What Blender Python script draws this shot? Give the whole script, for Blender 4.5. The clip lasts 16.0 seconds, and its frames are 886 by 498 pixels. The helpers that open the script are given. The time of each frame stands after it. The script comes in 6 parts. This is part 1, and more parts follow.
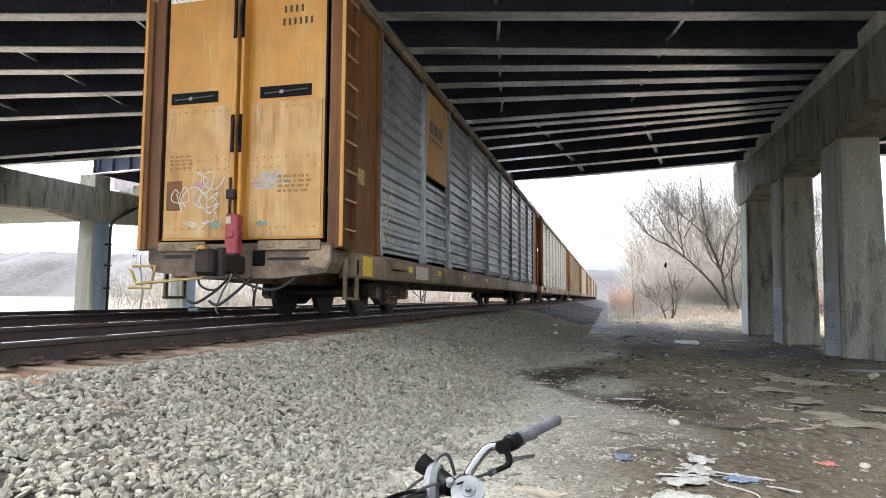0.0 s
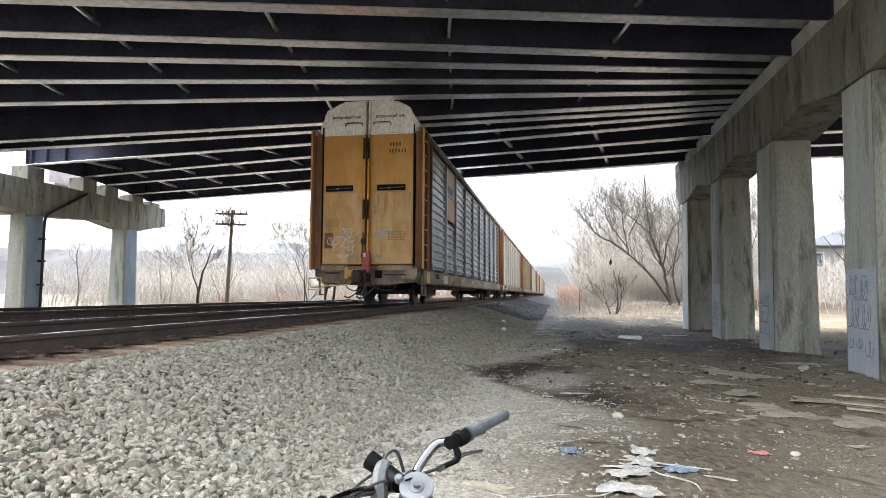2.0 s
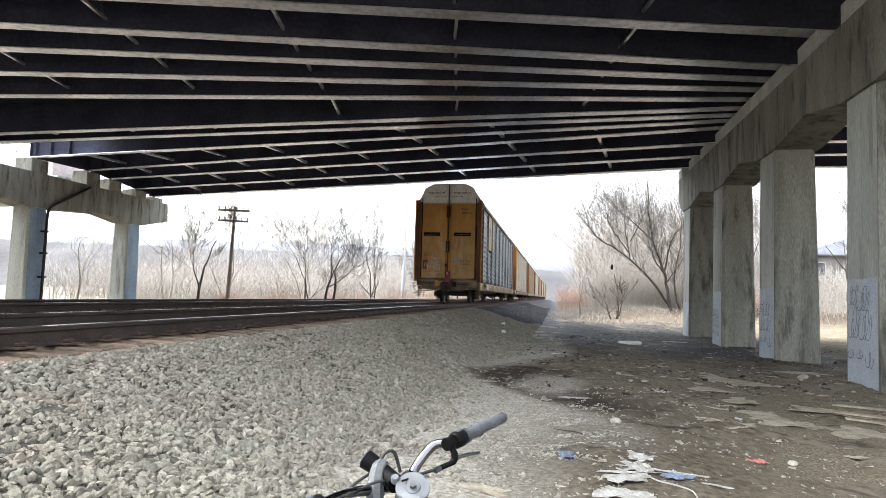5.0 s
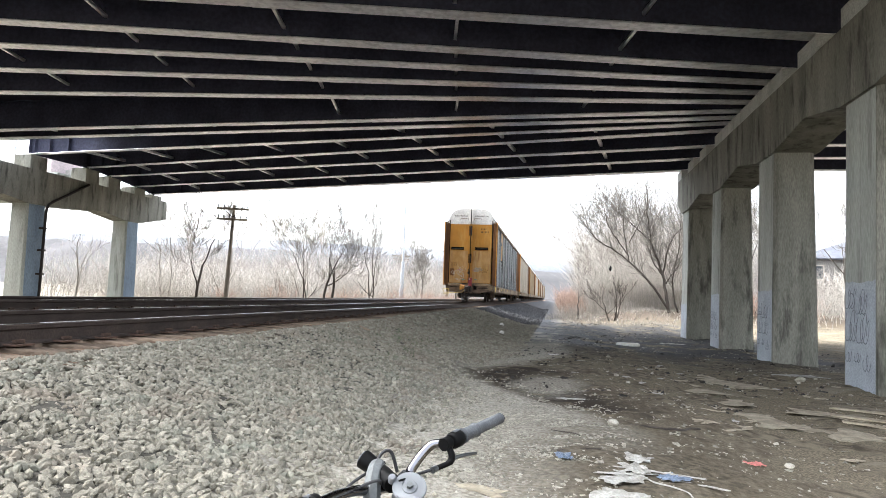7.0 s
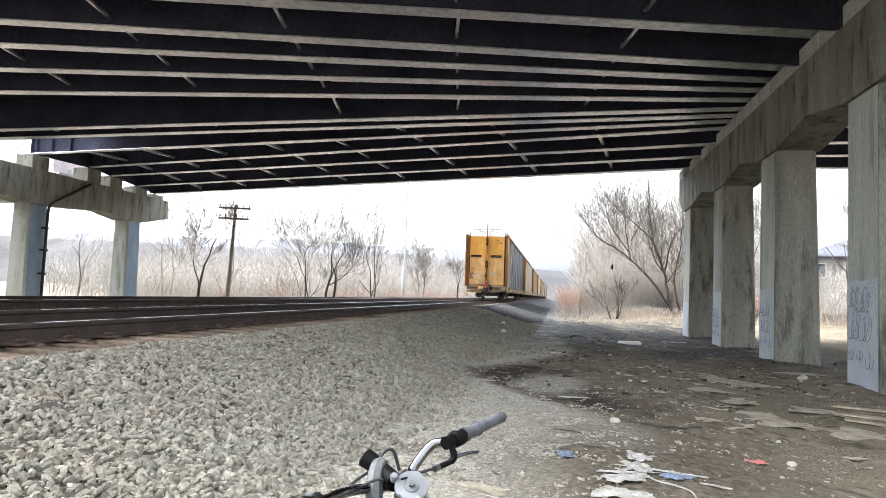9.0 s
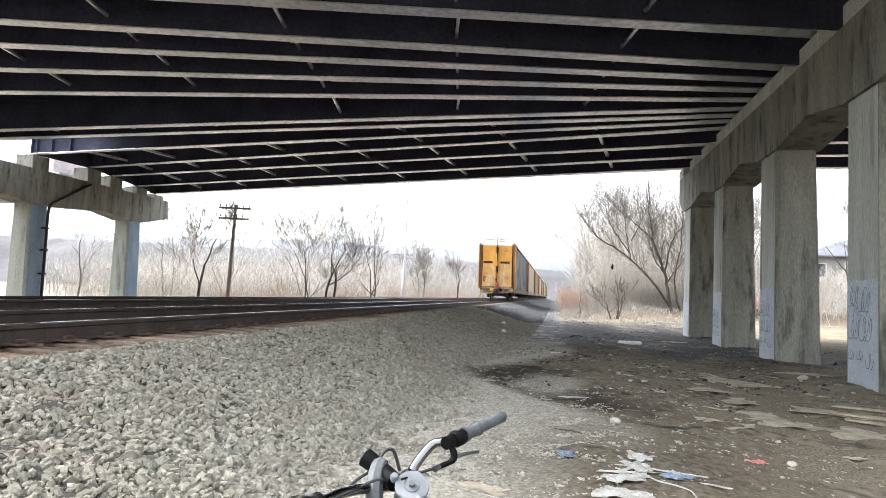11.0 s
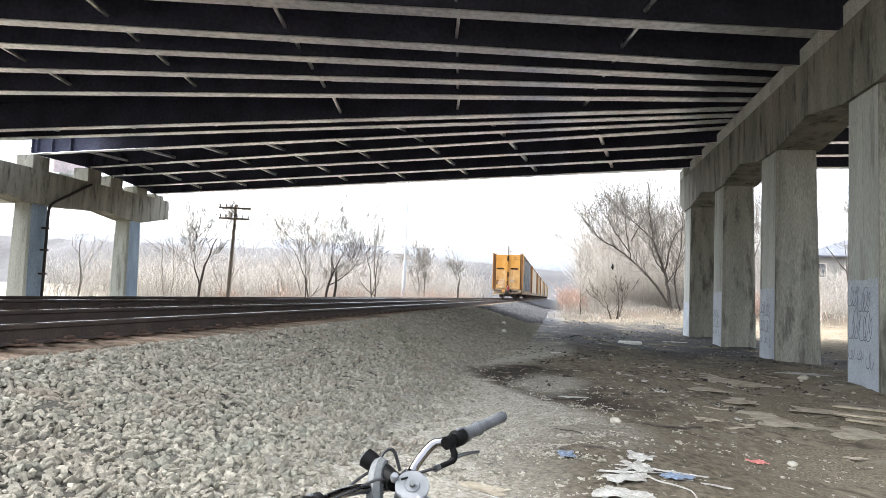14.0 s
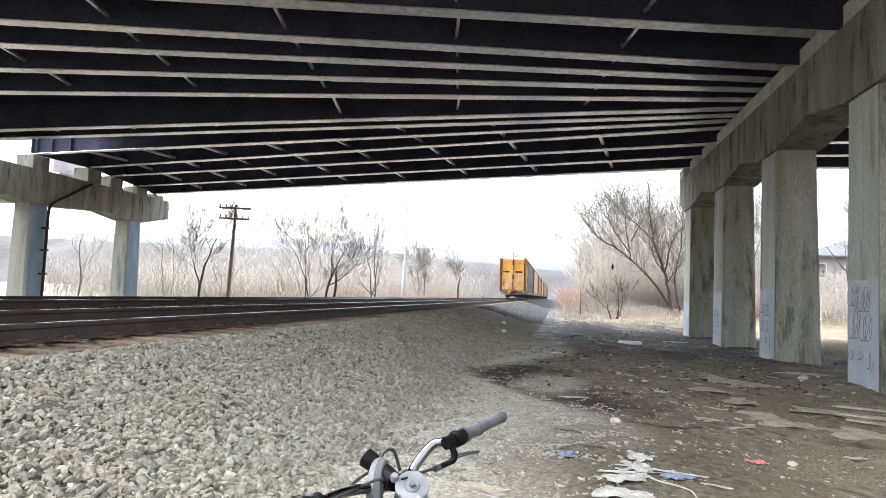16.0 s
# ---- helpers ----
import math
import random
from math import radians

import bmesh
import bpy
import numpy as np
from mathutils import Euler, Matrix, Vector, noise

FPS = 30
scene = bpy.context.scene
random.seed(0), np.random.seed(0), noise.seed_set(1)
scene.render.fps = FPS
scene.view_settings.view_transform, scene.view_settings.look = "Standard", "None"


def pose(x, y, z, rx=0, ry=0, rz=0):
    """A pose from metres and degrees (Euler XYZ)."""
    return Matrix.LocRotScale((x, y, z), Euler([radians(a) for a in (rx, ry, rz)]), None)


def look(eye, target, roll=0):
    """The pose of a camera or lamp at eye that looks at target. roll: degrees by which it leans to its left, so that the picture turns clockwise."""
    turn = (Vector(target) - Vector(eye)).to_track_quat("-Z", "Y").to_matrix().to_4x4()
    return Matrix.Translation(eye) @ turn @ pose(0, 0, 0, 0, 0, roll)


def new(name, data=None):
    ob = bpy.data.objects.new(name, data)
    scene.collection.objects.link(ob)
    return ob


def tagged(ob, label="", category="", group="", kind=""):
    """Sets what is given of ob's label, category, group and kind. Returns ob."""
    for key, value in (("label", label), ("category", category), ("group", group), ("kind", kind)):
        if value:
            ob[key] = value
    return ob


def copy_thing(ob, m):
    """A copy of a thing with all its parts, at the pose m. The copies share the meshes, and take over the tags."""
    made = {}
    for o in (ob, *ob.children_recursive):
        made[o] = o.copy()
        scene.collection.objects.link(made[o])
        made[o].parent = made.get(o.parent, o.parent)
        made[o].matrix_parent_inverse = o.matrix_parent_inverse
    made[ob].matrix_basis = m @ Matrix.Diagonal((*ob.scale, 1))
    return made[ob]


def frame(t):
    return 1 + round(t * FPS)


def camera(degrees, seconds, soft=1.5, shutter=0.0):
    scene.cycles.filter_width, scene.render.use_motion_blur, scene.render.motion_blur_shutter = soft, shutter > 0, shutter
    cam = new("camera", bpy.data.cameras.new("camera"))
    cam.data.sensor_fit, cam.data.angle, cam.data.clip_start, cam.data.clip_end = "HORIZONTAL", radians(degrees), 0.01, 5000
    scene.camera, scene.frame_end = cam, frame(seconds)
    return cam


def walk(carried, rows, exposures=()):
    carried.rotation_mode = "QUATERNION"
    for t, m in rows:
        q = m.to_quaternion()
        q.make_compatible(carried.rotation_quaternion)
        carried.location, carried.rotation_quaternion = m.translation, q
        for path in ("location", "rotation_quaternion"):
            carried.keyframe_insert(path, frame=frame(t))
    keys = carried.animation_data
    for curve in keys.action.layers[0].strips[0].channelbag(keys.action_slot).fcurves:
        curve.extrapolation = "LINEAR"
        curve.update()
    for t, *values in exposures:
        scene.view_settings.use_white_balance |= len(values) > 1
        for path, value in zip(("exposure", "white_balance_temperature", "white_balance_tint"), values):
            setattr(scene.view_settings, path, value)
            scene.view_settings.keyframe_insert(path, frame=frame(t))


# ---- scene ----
cam = camera(68.58, 16.0, soft=0.5)
EYE = (0.0, 0.0, 1.25)
# seconds, tilt, lean and turn of the hand-held camera, in degrees
PATH = [
    (0, 94.256, -0.358, 14.211), (0.1, 94.252, -0.355, 13.194), (0.2, 94.247, -0.353, 12.107),
    (0.3, 94.243, -0.350, 11.225), (0.4, 94.239, -0.348, 10.476), (0.5, 94.235, -0.345, 9.937),
    (0.7, 94.017, -0.371, 8.849), (0.8, 94.009, -0.371, 8.664), (1, 94.050, -0.369, 9.588),
    (1.5, 93.868, -0.426, 9.759), (2, 93.976, -0.298, 9.771), (2.5, 94.012, -0.291, 9.771),
    (3, 94.045, -0.247, 9.885), (3.5, 94.052, -0.517, 9.955), (3.7, 94.052, -0.517, 9.955),
    (3.8, 94.100, -1.536, 9.796), (4.2, 94.100, -1.536, 9.796), (6.5, 94.013, -1.848, 9.758),
    (7, 94.099, -2.023, 9.674), (7.5, 94.010, -2.143, 9.695), (8, 94.039, -2.068, 9.701),
    (8.5, 93.980, -1.939, 9.748), (9, 93.983, -1.905, 9.824), (11.5, 93.979, -1.877, 9.840),
    (12.5, 93.956, -1.838, 9.843), (14, 93.979, -1.875, 9.856), (16, 93.979, -1.875, 9.856)]
walk(cam, [(t, pose(*EYE, rx, ry, rz)) for t, rx, ry, rz in PATH], exposures=[(0, 2.87, 6150, 10), (16, 2.87, 6150, 10)])

# ---- world and sun: a bright veiled sky ----
world = bpy.data.worlds.new("sky")
scene.world = world
world.use_nodes = True
wn, wl = world.node_tree.nodes, world.node_tree.links
sky = wn.new("ShaderNodeTexSky")
sky.sky_type, sky.sun_disc = "NISHITA", False
sky.sun_elevation, sky.sun_rotation, sky.dust_density = radians(52), radians(275), 5.0
veil = wn.new("ShaderNodeHueSaturation")
veil.inputs["Saturation"].default_value = 0.25
wl.new(sky.outputs[0], veil.inputs["Color"])
wl.new(veil.outputs[0], wn["Background"].inputs["Color"])
wn["Background"].inputs["Strength"].default_value = 0.15
sun = new("sun", bpy.data.lights.new("sun", "SUN"))
sun.data.energy, sun.data.angle, sun.data.color = 0.7, radians(30), (1.0, 0.96, 0.9)
sun.matrix_world = look((-46, 4, 60), (0, 0, 0))


# ---- materials ----
def mat(name, a, b=None, rough=0.8, metal=0.0, scale=3.0, fine=40.0, bump=0.2, stretch=(1, 1, 1), spec=0.3, contrast=0.5, rand=0.0, fade=0.25):
    """Two colours mixed by noise at two scales, with fine relief."""
    m = bpy.data.materials.new(name)
    m.use_nodes = True
    n, l = m.node_tree.nodes, m.node_tree.links
    p = n["Principled BSDF"]
    b = b or tuple(c * 0.6 for c in a)
    co = n.new("ShaderNodeTexCoord")
    mp = n.new("ShaderNodeMapping")
    mp.inputs["Scale"].default_value = stretch
    l.new(co.outputs["Object"], mp.inputs[0])
    big, small = n.new("ShaderNodeTexNoise"), n.new("ShaderNodeTexNoise")
    for node, s, d in ((big, scale, 5), (small, fine, 3)):
        node.inputs["Scale"].default_value, node.inputs["Detail"].default_value = s, d
        l.new(mp.outputs[0], node.inputs["Vector"])
    ramp = n.new("ShaderNodeMapRange")
    ramp.inputs[1].default_value, ramp.inputs[2].default_value = 0.5 - contrast / 3, 0.5 + contrast / 3
    l.new(big.outputs["Fac"], ramp.inputs[0])
    mx = n.new("ShaderNodeMix")
    mx.data_type = "RGBA"
    mx.inputs[6].default_value, mx.inputs[7].default_value = (*a, 1), (*b, 1)
    l.new(ramp.outputs[0], mx.inputs[0])
    mul = n.new("ShaderNodeMix")
    mul.data_type, mul.blend_type = "RGBA", "MULTIPLY"
    mul.inputs[0].default_value = fade
    l.new(mx.outputs[2], mul.inputs[6])
    val = n.new("ShaderNodeMapRange")
    val.inputs[1].default_value, val.inputs[2].default_value, val.inputs[3].default_value, val.inputs[4].default_value = 0.35, 0.65, 0.2, 1.6
    l.new(small.outputs["Fac"], val.inputs[0])
    l.new(val.outputs[0], mul.inputs[7])
    last = mul.outputs[2]
    if rand:
        inf = n.new("ShaderNodeNewGeometry" if rand > 1 else "ShaderNodeObjectInfo")
        src = inf.outputs["Random Per Island"] if rand > 1 else inf.outputs["Random"]
        hs = n.new("ShaderNodeHueSaturation")
        mr = n.new("ShaderNodeMapRange")
        k = rand - 1 if rand > 1 else rand
        mr.inputs[3].default_value, mr.inputs[4].default_value = 1 - k, 1 + k
        l.new(src, mr.inputs[0])
        l.new(mr.outputs[0], hs.inputs["Value"])
        l.new(last, hs.inputs["Color"])
        last = hs.outputs[0]
    l.new(last, p.inputs["Base Color"])
    p.inputs["Roughness"].default_value, p.inputs["Metallic"].default_value = rough, metal
    p.inputs["Specular IOR Level"].default_value = spec
    if bump:
        bp = n.new("ShaderNodeBump")
        bp.inputs["Strength"].default_value, bp.inputs["Distance"].default_value = bump, 0.02
        l.new(small.outputs["Fac"], bp.inputs["Height"])
        l.new(bp.outputs[0], p.inputs["Normal"])
    return m


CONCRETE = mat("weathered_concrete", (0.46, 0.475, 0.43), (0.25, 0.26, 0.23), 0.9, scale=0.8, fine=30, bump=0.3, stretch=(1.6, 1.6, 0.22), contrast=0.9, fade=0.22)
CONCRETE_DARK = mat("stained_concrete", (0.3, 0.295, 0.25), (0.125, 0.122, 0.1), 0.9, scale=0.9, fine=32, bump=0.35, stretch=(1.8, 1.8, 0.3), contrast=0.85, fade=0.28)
PEDESTAL = mat("pale_cast_concrete", (0.52, 0.53, 0.5), (0.36, 0.37, 0.34), 0.9, scale=1.5, fine=30, bump=0.25, contrast=0.7)
GREY_PAINT = mat("grey_cover_paint", (0.42, 0.46, 0.5), (0.34, 0.37, 0.41), 0.7, scale=2.5, fine=30, bump=0.1)
SLATE = mat("blue_grey_paint", (0.24, 0.31, 0.38), (0.17, 0.22, 0.28), 0.75, scale=1.5, fine=25, bump=0.1, stretch=(1, 1, 0.3))
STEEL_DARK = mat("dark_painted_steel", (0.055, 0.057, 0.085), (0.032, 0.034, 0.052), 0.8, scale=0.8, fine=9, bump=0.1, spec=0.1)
# flange colour is near white: light bounced off the ground is put into it
STEEL_FLANGE = mat("bounce_lit_flange_steel", (0.97, 0.97, 0.97), (0.88, 0.89, 0.91), 0.33, 0.88, scale=0.35, fine=6, bump=0.1, spec=0.3, contrast=0.8)
SLAB_DARK = mat("dark_deck_underside", (0.045, 0.047, 0.06), (0.03, 0.032, 0.042), 0.95, scale=1, fine=10, spec=0.05)
RUST_RAIL = mat("rusty_rail_side", (0.06, 0.044, 0.036), (0.04, 0.03, 0.025), 0.85, scale=4, fine=60, bump=0.3)
RAIL_TOP = mat("polished_rail_head", (0.85, 0.85, 0.86), (0.75, 0.74, 0.72), 0.16, 1.0, scale=2, fine=80, bump=0.03, fade=0.1)
TIE = mat("weathered_tie_wood", (0.25, 0.19, 0.135), (0.1, 0.068, 0.048), 0.9, scale=6, fine=50, bump=0.5, stretch=(0.3, 1, 1), rand=0.35)
PLATE = mat("rusty_tie_plate", (0.12, 0.07, 0.048), (0.06, 0.038, 0.028), 0.85, scale=12, fine=80)
STONE = mat("ballast_stone", (0.288, 0.266, 0.21), (0.195, 0.178, 0.138), 0.95, scale=14, fine=110, bump=0.3, rand=1.3)
WEED = mat("small_green_weeds", (0.09, 0.12, 0.05), (0.06, 0.08, 0.035), 0.9, scale=3, fine=20, bump=0)
MUD = mat("dark_mud", (0.045, 0.04, 0.033), (0.025, 0.023, 0.02), 0.85, scale=6, fine=60, bump=0.3, rand=1.4)
# darker copy of the ballast, shade painted in where daylight would bleach it
STONE_DIMMED = mat("dimmed_far_ballast", (0.1, 0.1, 0.103), (0.06, 0.06, 0.062), 0.95, scale=10, fine=90, bump=0.3, rand=1.35)
GRAVEL = mat("fine_gravel", (0.36, 0.335, 0.275), (0.23, 0.21, 0.165), 0.9, scale=9, fine=90, bump=0.3, rand=1.4)
ORANGE = mat("faded_orange_paint", (0.43, 0.21, 0.03), (0.36, 0.16, 0.02), 0.5, scale=0.7, fine=3, bump=0.02, stretch=(1, 1, 0.6), spec=0.35, fade=0.12)
ORANGE_PALE = mat("bleached_orange_paint", (0.44, 0.275, 0.112), (0.36, 0.19, 0.05), 0.55, scale=0.9, fine=4, bump=0.02, stretch=(1, 1, 0.7), spec=0.3, fade=0.15)
# rust-streaked paint, taken darker to carry shade from the deck overhead
ORANGE_RUST = mat("rust_streaked_shaded_orange_paint", (0.17, 0.074, 0.022), (0.075, 0.033, 0.014), 0.7, scale=1.2, fine=8, bump=0.08, stretch=(1, 1, 0.35), fade=0.2)
WHITE_TOP = mat("dusty_white_paint", (0.74, 0.73, 0.69), (0.6, 0.58, 0.53), 0.6, scale=1.5, fine=20, bump=0.05, stretch=(1, 1, 0.4))
GALV = mat("dull_galvanised_sheet", (0.36, 0.385, 0.4), (0.17, 0.185, 0.195), 0.42, 0.5, scale=1.2, fine=16, bump=0.1, stretch=(1, 1, 0.35), contrast=0.7)
GALV_PALE = mat("pale_ribbed_sheet", (0.58, 0.55, 0.48), (0.46, 0.42, 0.34), 0.55, 0.1, scale=1.2, fine=16, bump=0.1, stretch=(1, 1, 0.35))
YELLOW_SIDE = mat("tan_ribbed_sheet", (0.4, 0.33, 0.22), (0.3, 0.22, 0.13), 0.55, 0.0, scale=1.2, fine=16, bump=0.1)
UNDER = mat("grimy_underframe", (0.2, 0.145, 0.1), (0.055, 0.042, 0.032), 0.85, scale=2.5, fine=25, bump=0.25)
SILL = mat("dusty_sill_paint", (0.27, 0.205, 0.13), (0.11, 0.08, 0.05), 0.75, scale=1.6, fine=22, bump=0.15, stretch=(1, 0.5, 1))
IRON = mat("black_iron", (0.018, 0.016, 0.015), (0.032, 0.023, 0.017), 0.7, 0.2, scale=8, fine=50)
WHEEL = mat("worn_wheel_steel", (0.07, 0.058, 0.05), (0.035, 0.03, 0.026), 0.55, 0.5, scale=6, fine=60)
BLACK = mat("matt_black", (0.003, 0.003, 0.003), (0.005, 0.005, 0.005), 0.5, scale=10, fine=60, bump=0.03, spec=0.06, fade=0.05)
RUBBER = mat("black_rubber", (0.02, 0.02, 0.021), (0.035, 0.035, 0.035), 0.75, scale=20, fine=120, bump=0.1)
GRIP = mat("grey_rubber_grip", (0.085, 0.09, 0.095), (0.045, 0.048, 0.052), 0.6, scale=20, fine=300, bump=0.2)
RED = mat("red_marker_paint", (0.27, 0.04, 0.05), (0.2, 0.03, 0.036), 0.5, scale=6, fine=50, bump=0.05)
YELLOW = mat("safety_yellow", (0.6, 0.42, 0.015), (0.5, 0.33, 0.02), 0.5, scale=6, fine=50, bump=0.03)
YELLOW_OLD = mat("worn_yellow_rail", (0.5, 0.38, 0.12), (0.25, 0.18, 0.08), 0.7, scale=10, fine=50)
WHITE = mat("white_scrawl_paint", (0.5, 0.47, 0.42), (0.4, 0.34, 0.25), 0.7, scale=10, fine=60, bump=0)
INK = mat("dark_scrawl_paint", (0.075, 0.08, 0.1), (0.13, 0.135, 0.155), 0.7, scale=10, fine=60, bump=0)
LETTER = mat("dark_stencil_paint", (0.03, 0.022, 0.014), (0.07, 0.045, 0.02), 0.7, scale=20, fine=90, bump=0)
LETTER_OLD = mat("worn_stencil_paint", (0.28, 0.16, 0.055), (0.19, 0.1, 0.035), 0.7, scale=12, fine=90, bump=0)
CHROME = mat("chrome", (0.24, 0.24, 0.25), (0.19, 0.19, 0.2), 0.1, 1.0, scale=20, fine=100, bump=0.01, fade=0.05)
ALLOY = mat("dull_alloy", (0.13, 0.137, 0.143), (0.08, 0.084, 0.09), 0.3, 0.9, scale=20, fine=100, bump=0.03, fade=0.1)
GREY_PLASTIC = mat("grey_plastic", (0.085, 0.09, 0.09), (0.06, 0.065, 0.065), 0.55, scale=30, fine=120, bump=0.05)
SILVER_CAP = mat("silver_grey_cap", (0.14, 0.147, 0.152), (0.085, 0.09, 0.094), 0.6, 0.2, scale=30, fine=120, bump=0.03, fade=0.1)
LENS = mat("clear_lens", (0.13, 0.135, 0.145), (0.09, 0.095, 0.1), 0.08, scale=30, fine=120, bump=0.0, fade=0.05)
BARK = mat("grey_brown_bark", (0.075, 0.062, 0.05), (0.038, 0.031, 0.026), 0.9, scale=5, fine=40, bump=0.3, stretch=(1, 1, 0.3))
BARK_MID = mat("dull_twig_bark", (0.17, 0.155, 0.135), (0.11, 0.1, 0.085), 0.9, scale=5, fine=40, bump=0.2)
# bark of distant trees, lightened so that the colour carries the haze
BARK_HAZE = mat("haze_paled_bark", (0.28, 0.255, 0.22), (0.19, 0.17, 0.145), 0.9, scale=5, fine=40, bump=0.2)
# dry tan twigs, made paler to put haze and glare into their colour
TWIG_TAN = mat("haze_paled_dry_twigs", (0.4, 0.37, 0.325), (0.27, 0.248, 0.218), 0.95, scale=0.3, fine=5, bump=0, rand=1.3)
TWIG_RED = mat("reddish_dry_stems", (0.36, 0.25, 0.2), (0.28, 0.2, 0.155), 0.95, scale=0.3, fine=5, bump=0, rand=1.3)
# weathered wood, with some haze lightened into the colour
WOOD_POLE = mat("weathered_hazy_pole_wood", (0.26, 0.225, 0.185), (0.16, 0.138, 0.11), 0.9, scale=3, fine=30, stretch=(1, 1, 0.15))
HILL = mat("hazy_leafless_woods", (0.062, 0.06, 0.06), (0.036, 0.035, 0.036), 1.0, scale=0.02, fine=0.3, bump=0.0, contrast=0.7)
# the haze of distance is painted in: paler and bluer than the nearer hill
HILL_FAR = mat("haze_blue_far_ridge", (0.12, 0.127, 0.138), (0.105, 0.112, 0.122), 1.0, scale=0.01, fine=0.2, bump=0.0)
PAPER = mat("soiled_white_paper", (0.42, 0.41, 0.37), (0.26, 0.245, 0.21), 0.8, scale=12, fine=60, bump=0.1)
CARD = mat("muddy_cardboard", (0.42, 0.37, 0.275), (0.23, 0.195, 0.14), 0.9, scale=5, fine=40, bump=0.25)
FOAM = mat("white_foam", (0.78, 0.77, 0.73), (0.65, 0.62, 0.56), 0.85, scale=8, fine=60, bump=0.15)
BLUE_FILM = mat("pale_blue_film", (0.2, 0.25, 0.33), (0.12, 0.15, 0.2), 0.35, scale=14, fine=70, bump=0.3)
PINK = mat("faded_red_wrapper", (0.45, 0.16, 0.14), (0.5, 0.18, 0.15), 0.6, scale=20, fine=80, bump=0.2)
PINK_WALL = mat("pinkish_pale_concrete", (0.62, 0.52, 0.52), (0.54, 0.46, 0.46), 0.85, scale=1, fine=12)
PALE_WALL = mat("pale_concrete", (0.62, 0.6, 0.56), (0.5, 0.48, 0.44), 0.85, scale=1, fine=12)
SIDING = mat("cream_siding", (0.2, 0.195, 0.18), (0.17, 0.165, 0.15), 0.8, scale=1, fine=10)
SHINGLE = mat("grey_shingle_roof", (0.11, 0.117, 0.135), (0.085, 0.09, 0.105), 0.9, scale=2, fine=14)
GLASS_DARK = mat("dark_window_glass", (0.05, 0.06, 0.07), (0.04, 0.05, 0.06), 0.1, scale=2, fine=10, bump=0)
MAST = mat("pale_galvanised_mast", (0.4, 0.42, 0.44), (0.34, 0.36, 0.38), 0.5, 0.2, scale=1, fine=10, bump=0.02)


def ground_material():
    """Ballast grey by the track, pale gravel, dark trodden dirt under the deck, dry tan earth beyond it."""
    m = mat("ground_earth", (0.11, 0.103, 0.086), (0.06, 0.056, 0.047), 0.95, scale=1.3, fine=45, bump=0.6, spec=0.06)
    n, l = m.node_tree.nodes, m.node_tree.links
    p = n["Principled BSDF"]
    old = p.inputs["Base Color"].links[0].from_socket
    geo = n.new("ShaderNodeNewGeometry")
    sep = n.new("ShaderNodeSeparateXYZ")
    l.new(geo.outputs["Position"], sep.inputs[0])
    warp = n.new("ShaderNodeTexNoise")
    warp.inputs["Scale"].default_value, warp.inputs["Detail"].default_value = 0.7, 6
    l.new(geo.outputs["Position"], warp.inputs["Vector"])

    def mth(op, a, b):
        k = n.new("ShaderNodeMath")
        k.operation = op
        for i, v in enumerate((a, b)):
            if isinstance(v, (int, float)):
                k.inputs[i].default_value = v
            else:
                l.new(v, k.inputs[i])
        return k.outputs[0]

    def step(v, lo, hi):
        k = n.new("ShaderNodeMapRange")
        k.inputs[1].default_value, k.inputs[2].default_value = lo, hi
        l.new(v, k.inputs[0])
        return k.outputs[0]

    def over(base, colour, fac):
        k = n.new("ShaderNodeMix")
        k.data_type = "RGBA"
        l.new(base, k.inputs[6])
        if isinstance(colour, tuple):
            k.inputs[7].default_value = (*colour, 1)
        else:
            l.new(colour, k.inputs[7])
        l.new(fac, k.inputs[0])
        return k.outputs[2]

    def speck(a, b, scale, lo, hi):
        t = n.new("ShaderNodeTexNoise")
        t.inputs["Scale"].default_value, t.inputs["Detail"].default_value = scale, 8
        l.new(geo.outputs["Position"], t.inputs["Vector"])
        k = n.new("ShaderNodeMix")
        k.data_type = "RGBA"
        k.inputs[6].default_value, k.inputs[7].default_value = (*a, 1), (*b, 1)
        l.new(step(t.outputs["Fac"], lo, hi), k.inputs[0])
        return k.outputs[2]

    wob = mth("MULTIPLY", mth("SUBTRACT", warp.outputs["Fac"], 0.5), 1.1)
    x = mth("ADD", sep.outputs[0], wob)
    # the trodden dirt begins nearer the track further along
    toe = mth("MINIMUM", mth("MAXIMUM", mth("SUBTRACT", 4.4, mth("MULTIPLY", sep.outputs[1], 0.55)), -1.45), 0.8)
    toe = mth("ADD", toe, mth("MULTIPLY", step(sep.outputs[1], 11.0, 15.0), 1.7))
    edge = mth("SUBTRACT", x, toe)
    dirt = speck((0.122, 0.103, 0.073), (0.275, 0.232, 0.165), 38.0, 0.4, 0.7)
    clotted = speck((0.075, 0.063, 0.046), (0.21, 0.178, 0.128), 7.0, 0.36, 0.62)
    mixn = n.new("ShaderNodeTexNoise")
    mixn.inputs["Scale"].default_value, mixn.inputs["Detail"].default_value = 1.6, 9
    l.new(geo.outputs["Position"], mixn.inputs["Vector"])
    dirt = over(dirt, clotted, step(mixn.outputs["Fac"], 0.44, 0.58))
    pale = speck((0.47, 0.44, 0.37), (0.26, 0.235, 0.19), 30.0, 0.38, 0.62)
    earth = speck((0.105, 0.084, 0.064), (0.05, 0.04, 0.03), 5.0, 0.35, 0.65)
    col = over(old, pale, step(x, -2.2, -1.3))
